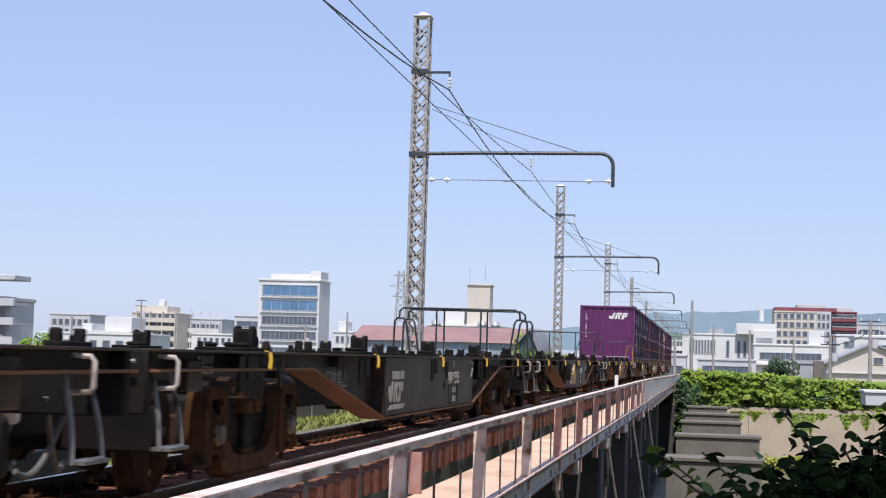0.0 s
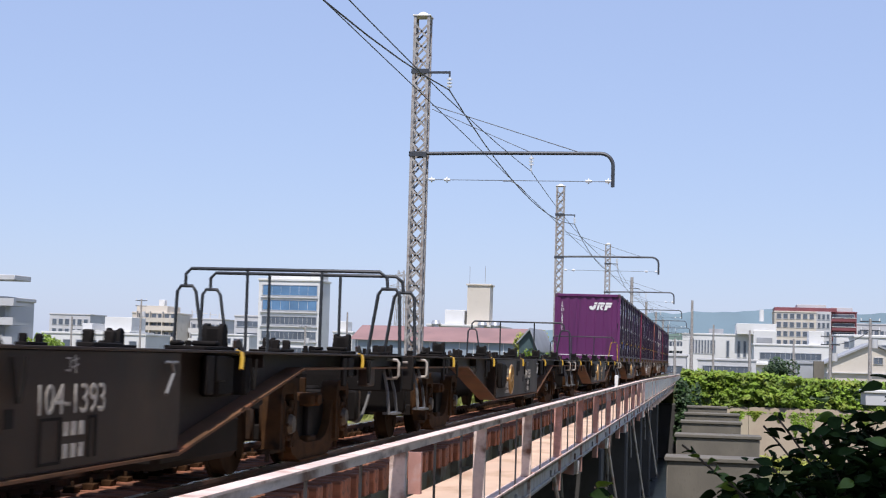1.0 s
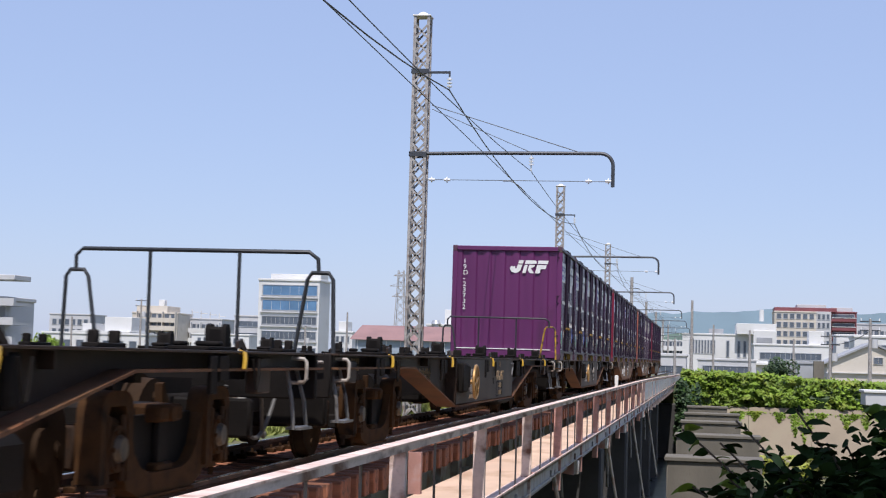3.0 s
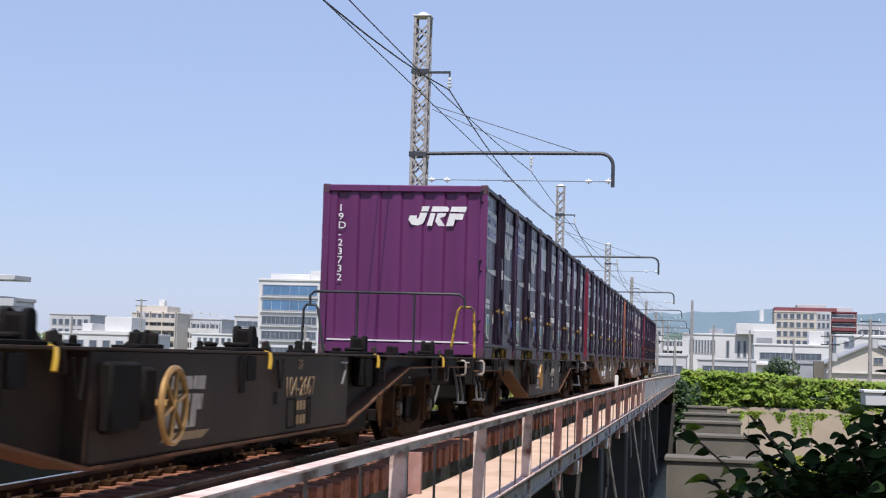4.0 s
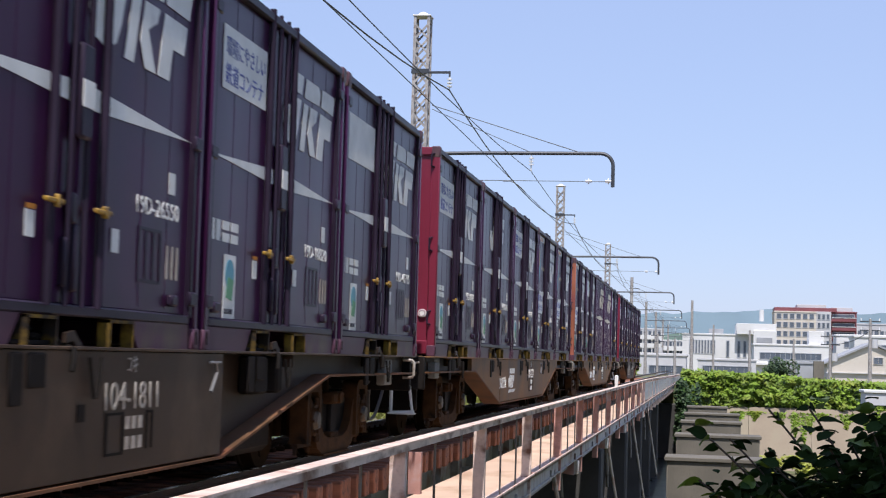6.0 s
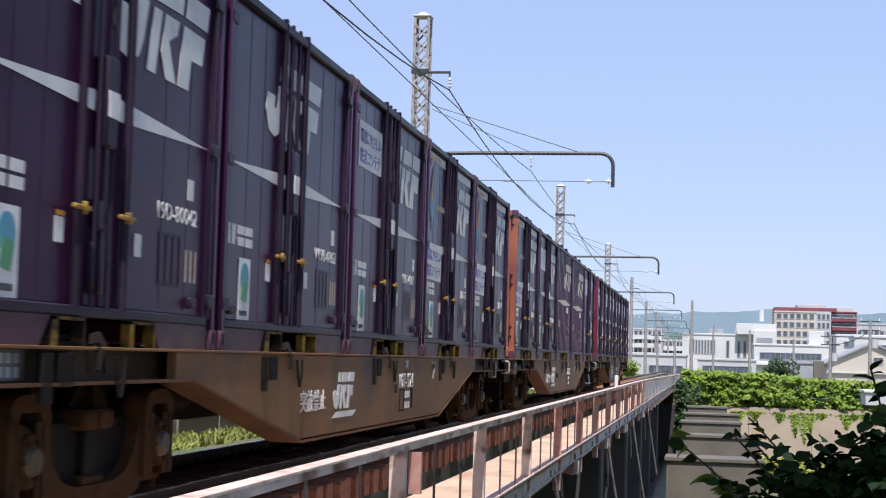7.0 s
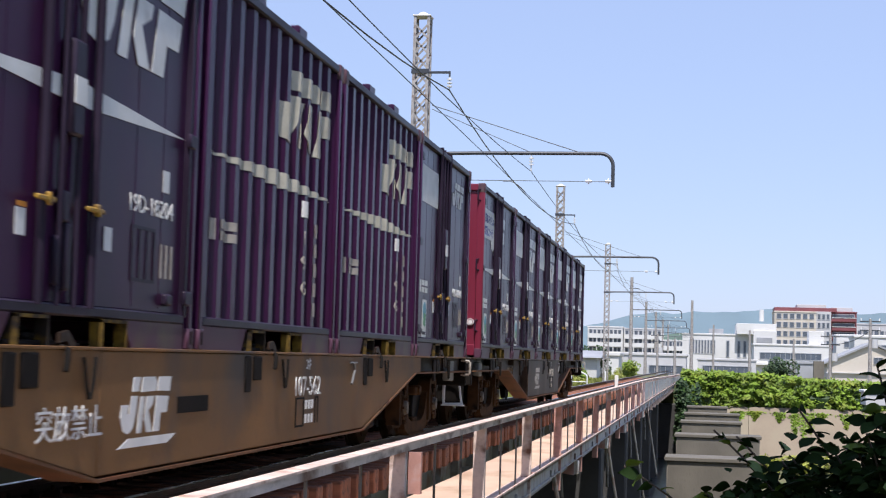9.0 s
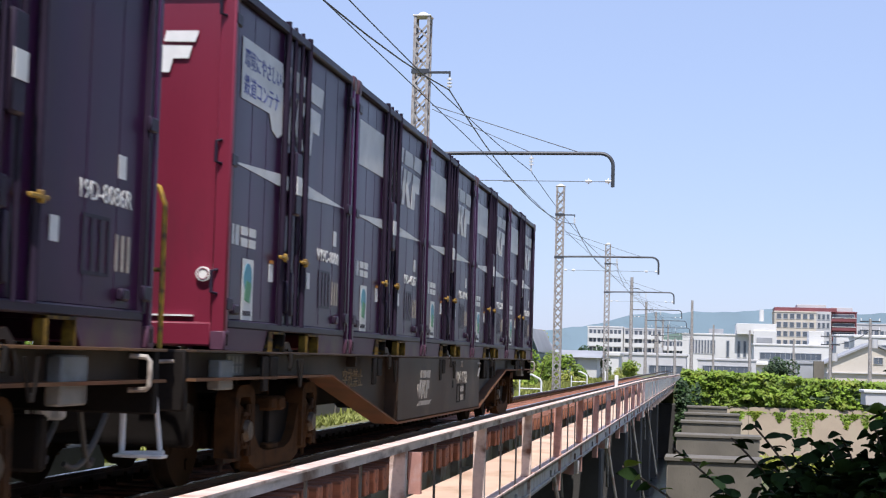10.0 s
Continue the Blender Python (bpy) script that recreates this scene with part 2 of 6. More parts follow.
def ground():
    xs = [-3000, -900, -300, -100, -40, -15, -6, -3.2, -2.3, -2.25, 0, 3, 6, 10, 16, 24, 40, 90, 300, 900, 3000]
    ys = [-800, -200, -40, -10, 1.9, 5.0, 5.1, 10, 25, 45, 70, 95, BANK, BANK + 0.1, 130, 160, 240, 400, 800, 1600, 4500]

    def high(x, y):
        if x <= -2.3 or y <= 5.0 or y >= BANK + 0.1:
            return -0.62 + 0.06 * noise.noise((x * 0.2, y * 0.2, 0)) if abs(x) < 100 and y < 200 else -0.62
        return -6.0 + 0.15 * noise.noise((x * 0.1, y * 0.1, 3))

    b = Build()
    b.v = [(x, y, high(x, y)) for y in ys for x in xs]
    w = len(xs)
    b.f = [(j * w + i, j * w + i + 1, (j + 1) * w + i + 1, (j + 1) * w + i) for j in range(len(ys) - 1) for i in range(w - 1)]
    part("ground", b, SOIL)
    tagged(bpy.data.objects["ground"], "dry grassy ground of the banks and channel bed", "ground", kind="structure")


ground()


def far_bank():
    w = thing("wall_far_bank", "pale weathered concrete retaining wall of the far bank", "wall", kind="structure")
    for i in range(14):
        x = 3.2 + 4.2 * i
        part("slab", Build().prism([(113.7, -1.9), (110.2, -6.4), (114.4, -6.4), (114.4, -1.9)], 0, x + 0.01, x + 4.19), PALE, w, "pale sloping concrete slab")
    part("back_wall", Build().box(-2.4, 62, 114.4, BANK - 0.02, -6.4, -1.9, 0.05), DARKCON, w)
    k = thing("wall_track_bank", "concrete retaining wall below the track bank", "wall", kind="structure")
    part("wall_face", Build().box(-2.5, -2.1, -20, BANK, -6.3, -0.5, 0.05), CONCRETE, k)


far_bank()


def pier(y, x1, top):
    p = thing("bridge_pier", "weathered grey concrete bridge pier with a projecting cap", "bridge pier", pose(0, y, 0), "bridge piers")
    part("shaft", Build().box(3.42, x1 - 0.12, 0.12, 1.5, -6.4, top - 0.10, 0.03), CONCRETE, p)
    part("cap", Build().box(3.36, x1 - 0.06, 0.06, 1.56, top - 0.105, top, 0.015), CONCRETE, p)
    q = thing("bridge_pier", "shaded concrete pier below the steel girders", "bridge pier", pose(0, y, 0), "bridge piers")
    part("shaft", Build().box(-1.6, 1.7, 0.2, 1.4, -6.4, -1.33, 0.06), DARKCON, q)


for y, x1 in ((42.4, 6.0), (56.3, 6.4), (69.6, 6.05), (81.0, 6.2), (94.0, 5.8)):
    pier(y, x1, -1.45)


# ---- railway bridge ----
PALE_STEEL = mat("pale_grey_steel", (0.62, 0.61, 0.58), 0.5, var=0.2, scale=3, bump=0.1, stain=(0.3, 0.22, 0.18), amount=0.35)
EDGE = mat("pale_edge_paint", (0.42, 0.42, 0.43), 0.55, var=0.2, scale=2, bump=0.1, stain=(0.24, 0.15, 0.11), amount=0.45, stain_scale=3)

def track():
    t = thing("railway_track", "single railway track on timber sleepers with rusty rails", "railway track", kind="structure")
    head = [(-0.0325, 0), (0.0325, 0), (0.0345, -0.03), (0.009, -0.042), (0.009, -0.088), (0.062, -0.10), (0.062, -0.108), (-0.062, -0.108), (-0.062, -0.10), (-0.009, -0.088), (-0.009, -0.042), (-0.0345, -0.03)]
    for s in (-1, 1):
        part("rail", Build().prism([(s * 0.5675 + u, w) for u, w in head], 1, -30, 700), RAIL, t)
        part("running_band", Build().box(s * 0.5675 - 0.024, s * 0.5675 + 0.024, -30, 700, -0.001, 0.003), BRIGHT, t, "shiny worn railhead")
    return t


TRACK = track()


def railing_top(y):
    return 0.37 - 0.0042 * max(0.0, y - 62.0)


def bridge():
    g = thing("bridge", "steel girder railway bridge with a side walkway", "bridge", kind="structure")
    for s in (-1, 1):
        b = Build().box(s * 0.82 - 0.015, s * 0.82 + 0.015, -4, 118, -1.30, -0.40)
        b.box(s * 0.82 - 0.16, s * 0.82 + 0.16, -4, 118, -0.42, -0.372).box(s * 0.82 - 0.16, s * 0.82 + 0.16, -4, 118, -1.32, -1.28)
        for i in range(80):
            b.box(s * 0.82 - 0.12, s * 0.82 + 0.12, -3 + i * 1.5, -2.985 + i * 1.5, -1.28, -0.42)
        part("girder", b, GIRDER, g, "grey painted plate girder")
    for i in range(27):
        y = 1.6 + 4.35 * i
        b = Build().bar((0.85, y, -0.66), (2.2, y, -0.66), 0.07, 0.12).bar((0.9, y, -1.22), (2.12, y, -0.70), 0.06)
        part("bracket", b, GIRDER, g, "walkway bracket with a diagonal strut")
    for y in (24.0, 37.0, 50.0, 63.0):
        part("brace", Build().rod((2.15, y, -0.65), (2.55, y + 1.2, -3.4), 0.035, 8), GIRDER, g)
        part("drain_pipe", Build().tube([(1.5, y + 4, -0.6), (1.9, y + 4, -0.9), (1.95, y + 4.3, -1.9), (1.95, y + 4.3, -2.2)], 0.04, 8), PIPE, g)
    part("conduit", Build().rod((2.02, -3, -0.86), (2.02, 118, -0.86), 0.03, 8), PIPE, g)
    for y in (19.4, 27.8, 36.5, 45.0, 58.0):
        part("gusset", Build().prism([(1.5, -0.6), (2.16, -0.6), (2.16, -0.98), (1.95, -0.95)], 1, y, y + 0.015), RUSTPOST, g, "rusty gusset plate")
        part("junction_box", Build().box(2.04, 2.2, y + 0.5, y + 0.72, -1.0, -0.76, 0.01), PALE_STEEL, g, "pale junction box")
    part("edge_beam", Build().box(2.13, 2.17, -3, 150, -0.70, -0.52).box(2.13, 2.2, -3, 150, -0.72, -0.70), EDGE, g, "pale grey walkway edge beam")
    part("kerb_angle", Build().box(2.05, 2.215, -3, 150, -0.515, -0.495).box(2.195, 2.215, -3, 150, -0.515, -0.47), PINK, g, "faded pink kerb angle")
    return g


BRIDGE = bridge()


def railing():
    r = thing("bridge_railing", "rusting pink steel railing along the bridge walkway", "railing", kind="structure")
    ys = [2.94 + 4.35 * i for i in range(34)]
    ends = [-2.0] + [ys[i] for i in range(3, 34, 3)]
    for a, c in zip(ends, ends[1:]):
        za, zc = railing_top(a), railing_top(c)
        for name, m, x0, x1, d0, d1 in (("top_rail", PINK, 2.125, 2.235, -0.014, 0.0), ("rail_leg", LEG, 2.212, 2.225, -0.066, -0.0145)):
            b = Build()
            for y, z in ((a, za), (c - 0.006, zc)):
                b.v += [(x0, y, z + d0), (x1, y, z + d0), (x1, y, z + d1), (x0, y, z + d1)]
            b.f += [(0, 3, 2, 1), (4, 5, 6, 7), (0, 1, 5, 4), (1, 2, 6, 5), (2, 3, 7, 6), (3, 0, 4, 7)]
            part(name, b, m, r)
    for i, y in enumerate(ys):
        z = railing_top(y) - 0.013
        b = Build().box(2.085, 2.205, y - 0.007, y + 0.007, -1.0, z, 0.003).box(2.192, 2.205, y + 0.007, y + 0.075, -1.0, z)
        part("post", b, RUSTPOST if 5 <= i < 13 else LEG if i < 5 else PINK, r)
        if i < 22:
            for k in (1, 2):
                yy = y + 4.35 * k / 3
                part("baluster", Build().rod((2.18, yy, -0.50), (2.18, yy, railing_top(yy) - 0.012), 0.011, 6), PIPE, r)
            part("bolt_plate", Build().box(2.10, 2.195, y + 0.4, y + 0.52, -0.495, -0.46, 0.01).rod((2.13, y + 0.46, -0.49), (2.13, y + 0.46, -0.42), 0.012, 6), RUSTPOST, r)
    for i in range(13, 33):
        y, z = ys[i], min(railing_top(ys[i]), railing_top(ys[i + 1])) - 0.12
        for k in range(4):
            part("slat", Build().box(2.172, 2.19, y + 0.12 + 1.06 * k, y + 1.0 + 1.06 * k, -0.42, z, 0.004), PALE_STEEL, r)


railing()


# ---- overhead line ----
PALE_CAP = mat("chalky_white_cap", (0.66, 0.64, 0.60), 0.8, var=0.15, scale=8, bump=0.2, stain=(0.4, 0.36, 0.3), amount=0.3)


def lattice_mast(y):
    m = thing("catenary_mast", "tall weathered steel lattice mast for the overhead line", "mast", pose(-3.03, y, -0.7), "line masts")
    h, w = 10.5, 0.178
    for sx in (-1, 1):
        for sy in (-1, 1):
            part("leg", Build().box(sx * w - 0.035, sx * w + 0.035, sy * w - 0.035, sy * w + 0.035, 0, h, 0.006), MAST, m)
    n = 26
    for f in range(4):
        b = Build()
        for i in range(n):
            z0, z1 = 0.2 + i * (h - 0.4) / n, 0.2 + (i + 1) * (h - 0.4) / n
            a, c = (-w, w) if i % 2 else (w, -w)
            if f < 2:
                yy = (w + 0.012) * (-1 if f else 1)
                b.bar((a, yy, z0), (c, yy, z1), 0.012, 0.05)
                b.bar((c, yy, z0), (a, yy, z1), 0.012, 0.05)
            else:
                xx = (w + 0.012) * (-1 if f == 2 else 1)
                b.bar((xx, a, z0), (xx, c, z1), 0.012, 0.05)
        part("lacing", b, MAST, m)
    part("cap", Build().box(-w - 0.06, w + 0.06, -w - 0.06, w + 0.06, h, h + 0.04, 0.01).rod((0, 0, h + 0.04), (0, 0, h + 0.12), 0.17, 12, 0.11).rod((0, 0, h + 0.12), (0, 0, h + 0.15), 0.11, 12, 0.03), PALE_CAP, m, "pale bird-stained cap")
    for z in (9.06, 6.9):
        part("collar", Build().box(-w - 0.055, w + 0.045, -w - 0.05, -w - 0.036, z - 0.06, z + 0.06).box(-w - 0.055, w + 0.045, w + 0.036, w + 0.05, z - 0.06, z + 0.06).box(-w - 0.055, -w - 0.04, -w - 0.05, w + 0.05, z - 0.06, z + 0.06), ARM, m)
    part("foot", Build().box(-0.45, 0.45, -0.45, 0.45, -0.2, 0.15, 0.04), CONCRETE, m)
    return m


def concrete_mast(y, top):
    m = thing("catenary_mast", "slim round concrete mast for the overhead line", "mast", pose(-3.03, y, -0.7), "line masts")
    part("pole", Build().rod((0, 0, 0), (0, 0, top + 0.7), 0.2, 12, 0.15), MAST, m)
    return m


def bracket(m, short=True):
    """The bracket arm with insulators and stays; heights above the mast's foot."""
    a = [(-0.1, 0, 6.93), (1.5, 0, 6.96), (4.3, 0, 6.97)]
    a += [(4.69 + 0.32 * math.sin(t), 0, 6.65 + 0.32 * math.cos(t)) for t in [k * math.pi / 12 for k in range(7)]] + [(5.01, 0, 6.11)]
    part("bracket_arm", Build().tube(a, 0.048, 8), ARM, m, "dark curved bracket arm")
    part("stay", Build().rod((0.3, 0, 8.2), (4.14, 0, 7.0), 0.011, 5), WIRE, m)
    part("stay", Build().rod((0.3, 0, 8.1), (2.92, 0, 6.98), 0.009, 5), WIRE, m)
    part("cross_wire", Build().rod((0.2, 0, 6.26), (5.05, 0, 6.25), 0.009, 5), WIRE, m)
    for x in (0.35, 0.75, 4.4, 4.9):
        part("insulator", Build().rod((x - 0.08, 0, 6.26), (x + 0.08, 0, 6.26), 0.035, 8).rod((x - 0.015, 0, 6.26), (x + 0.015, 0, 6.26), 0.075, 8), PORCELAIN, m)
    part("steady_arm", Build().tube([(2.2, 0, 6.24), (2.4, 0, 6.24), (2.6, 0, 6.14), (2.78, 0, 5.97)], 0.012, 6), ARM, m)
    b = Build().rod((2.92, 0, 6.93), (2.92, 0, 6.50), 0.02, 6)
    for z in (6.66, 6.74, 6.82):
        b.rod((2.92, 0, z), (2.92, 0, z + 0.03), 0.06, 8)
    part("insulator", b, PORCELAIN, m)
    if short:
        part("feeder_arm", Build().bar((-0.25, 0, 9.06), (0.74, 0, 9.06), 0.055).bar((0.74, 0, 9.09), (0.74, 0, 8.94), 0.045), ARM, m)
        b = Build().rod((0.74, 0, 8.96), (0.74, 0, 8.62), 0.02, 6)
        for z in (8.68, 8.77, 8.86):
            b.rod((0.74, 0, z), (0.74, 0, z + 0.03), 0.07, 8)
        part("insulator", b, PORCELAIN, m)


MASTS = [40.42 + 40.26 * k for k in range(8)]
for k, y in enumerate(MASTS):
    m = lattice_mast(y) if k < 3 else concrete_mast(y, 9.5 if k == 3 else 8.6)
    bracket(m, k < 4)


def line_wire(name, label, x, z, r, sag, shift=0.0, drop=0.0):
    w = []
    ys = [0.16 - 40.0] + [0.16] + MASTS
    for i in range(len(ys) - 1):
        for k in range(12):
            u = k / 12
            side = shift * (1 - 2 * u) * (1 if i % 2 else -1)
            w.append((x + side, ys[i] + (ys[i + 1] - ys[i]) * u, z - 4 * sag * u * (1 - u) + drop * (1 - 4 * u * (1 - u))))
    part(name, Build().tube(w, r, 5), WIRE)
    tagged(bpy.data.objects[name], label, "wire")


line_wire("contact_wire", "thin dark contact wire over the track", -0.27, 5.275, 0.008, 0.0)
line_wire("messenger_wire", "dark messenger wire hung below the bracket arms", -0.11, 5.80, 0.009, 0.37)
line_wire("feeder_cable", "thick dark feeder cable on short mast arms", -2.29, 7.90, 0.018, 0.85)


# ---- train ----
SPEED = 12.293
TRAIN = []  # things that ride along, with their place at the start


def rides(ob, y, z=0.0):
    ob.matrix_basis = pose(0, y, z)
    TRAIN.append((ob, y, z))
    return ob


LOGO = decal("emblem", [
    [(0.0, 0.10), (0.05, 0.02), (0.14, 0.0), (0.22, 0.03), (0.255, 0.09), (0.295, 0.22), (0.185, 0.22), (0.155, 0.12), (0.12, 0.12), (0.135, 0.17), (0.02, 0.17)],
    [(0.195, 0.245), (0.305, 0.245), (0.315, 0.285), (0.33, 0.33), (0.215, 0.33)],
    [(0.29, 0.0), (0.37, 0.0), (0.42, 0.215), (0.345, 0.215)], [(0.35, 0.24), (0.62, 0.245), (0.63, 0.30), (0.60, 0.33), (0.375, 0.33)],
    [(0.42, 0.08), (0.47, 0.0), (0.57, 0.0), (0.49, 0.13), (0.57, 0.165), (0.59, 0.215), (0.455, 0.215)],
    [(0.59, 0.0), (0.70, 0.0), (0.725, 0.11), (0.84, 0.11), (0.865, 0.21), (0.64, 0.215)], [(0.65, 0.245), (0.885, 0.24), (0.91, 0.33), (0.67, 0.33)]])
SIGN = decal("sign", [block(0, 1.05, 0, 0.43)])
CREST = decal("crest", [block(0, 0.27, 0, 0.43)])
GLOBE = decal("globe", [[(0.13 + 0.10 * math.cos(a), 0.30 + 0.10 * math.sin(a)) for a in [k * math.pi / 8 for k in range(16)]]])
BODY = decal("figure", [[(0.05, 0.14), (0.18, 0.12), (0.22, 0.26), (0.09, 0.28)]])
CAPTION = decal("caption", [block(0.03 + 0.05 * k, 0.065 + 0.05 * k, 0.03, 0.065) for k in range(4)])
OWNER = decal("owner_mark", [block(0, 0.07, 0, 0.14), block(0.10, 0.19, 0, 0.14), block(0.24, 0.40, 0, 0.06), block(0.24, 0.40, 0.08, 0.14), block(0.44, 0.60, 0, 0.06), block(0.44, 0.60, 0.08, 0.14)])
STREAK = decal("streak", [[(0, 0), (1.75, -0.055), (3.45, 0.0), (1.75, 0.075)]])
VENTS = decal("vent_mark", [block(0.12 * k, 0.12 * k + 0.025, 0, 0.28) for k in range(4)] + [block(0, 0.385, -0.02, 0), block(0, 0.385, 0.28, 0.30)])
STICKER = decal("sticker", [block(0, 0.11, 0, 0.13)])
DATES = decal("date_mark", [block(0.09 * k, 0.09 * k + 0.035, 0, 0.2) for k in range(3)])
PATCH = decal("white_panel", [block(0, 1.15, 0, 0.42)])
DIAMOND = decal("diamond", [[(0.0, 0.3), (0.19, -0.08), (0.38, 0.3), (0.19, 0.68)]])
DIAMOND_TOP = decal("diamond_top", [[(0.03, 0.22), (0.185, 0.16), (0.185, 0.55)]])
SLOGAN = decal("slogan", [block(0.1 * k, 0.1 * k + 0.06, 0, 0.06) for k in range(9)])
SIGN_TEXT = (lettering("環境にやさしい", 0.145, 0.95), lettering("鉄道コンテナ", 0.155, 1.0))


def wave(n, width, depth, flat=0.5):
    """A corrugated outline: points along u with their depth, n ribs over the width."""
    pts, p = [], width / n
    for i in range(n):
        u = i * p
        pts += [(u, 0), (u + p * flat * 0.5, 0), (u + p * (0.5 - 0.08), -depth), (u + p * (0.5 + 0.08 + 0.42 * (1 - flat)), -depth)]
        pts[-1] = (u + p * 0.84, -depth)
    return pts + [(width, 0)]


CREAM = mat("cream_marking", (0.52, 0.49, 0.40), 0.55, var=0.2, scale=5, bump=0.02, stain=(0.25, 0.2, 0.18), amount=0.3)
BLUE_SPRAY = mat("blue_spray_paint", (0.06, 0.13, 0.5), 0.5, var=0.3, scale=5, bump=0)
SIDE_WAVE = [(0.1 + u, d) for u, d in wave(11, 3.5, 0.045, 0.6)]


def depth_at(y):
    for (u0, d0), (u1, d1) in zip(SIDE_WAVE, SIDE_WAVE[1:]):
        if u0 <= y <= u1:
            return d0 + (d1 - d0) * (y - u0) / max(1e-6, u1 - u0)
    return 0.0


def draped(me):
    """A marking on a flat side, bent into the corrugation."""
    bm = bmesh.new()
    bm.from_mesh(me)
    for u, _ in SIDE_WAVE:
        bmesh.ops.bisect_plane(bm, geom=bm.verts[:] + bm.edges[:] + bm.faces[:], plane_co=(0, u, 0), plane_no=(0, 1, 0))
    for v in bm.verts:
        v.co.x += depth_at(v.co.y) + 0.025
    out = me.copy()
    bm.to_mesh(out)
    bm.free()
    return out


def ring(b, c, r, tube, n=20, axis=0):
    pts = []
    for i in range(n + 1):
        a = 2 * math.pi * i / n
        p = [c[0], c[1], c[2]]
        p[(axis + 1) % 3] += r * math.cos(a)
        p[(axis + 2) % 3] += r * math.sin(a)
        pts.append(tuple(p))
    return b.tube(pts, tube, 6)


MESHES = {}


def kept(key, build):
    if key not in MESHES:
        MESHES[key] = build().mesh(key)
    return MESHES[key]


def end_wall(front, ribbed):
    s = -1 if front else 1
    y = 0.03 if front else 3.685
    b = Build()
    if ribbed:
        out = [(-1.12 + u, y + s * d) for u, d in wave(7, 2.24, 0.03, 0.62)]
        b.prism(out + [(1.12, y - s * 0.09), (-1.12, y - s * 0.09)], 2, 0.16, 2.41)
    else:
        line = [(-1.12, y)]
        for x in (-0.56, 0.0, 0.56):
            line += [(x - 0.014, y), (x - 0.010, y + s * 0.006), (x + 0.010, y + s * 0.006), (x + 0.014, y)]
        b.prism(line + [(1.12, y), (1.12, y - s * 0.06), (-1.12, y - s * 0.06)], 2, 0.16, 2.41)
    return b


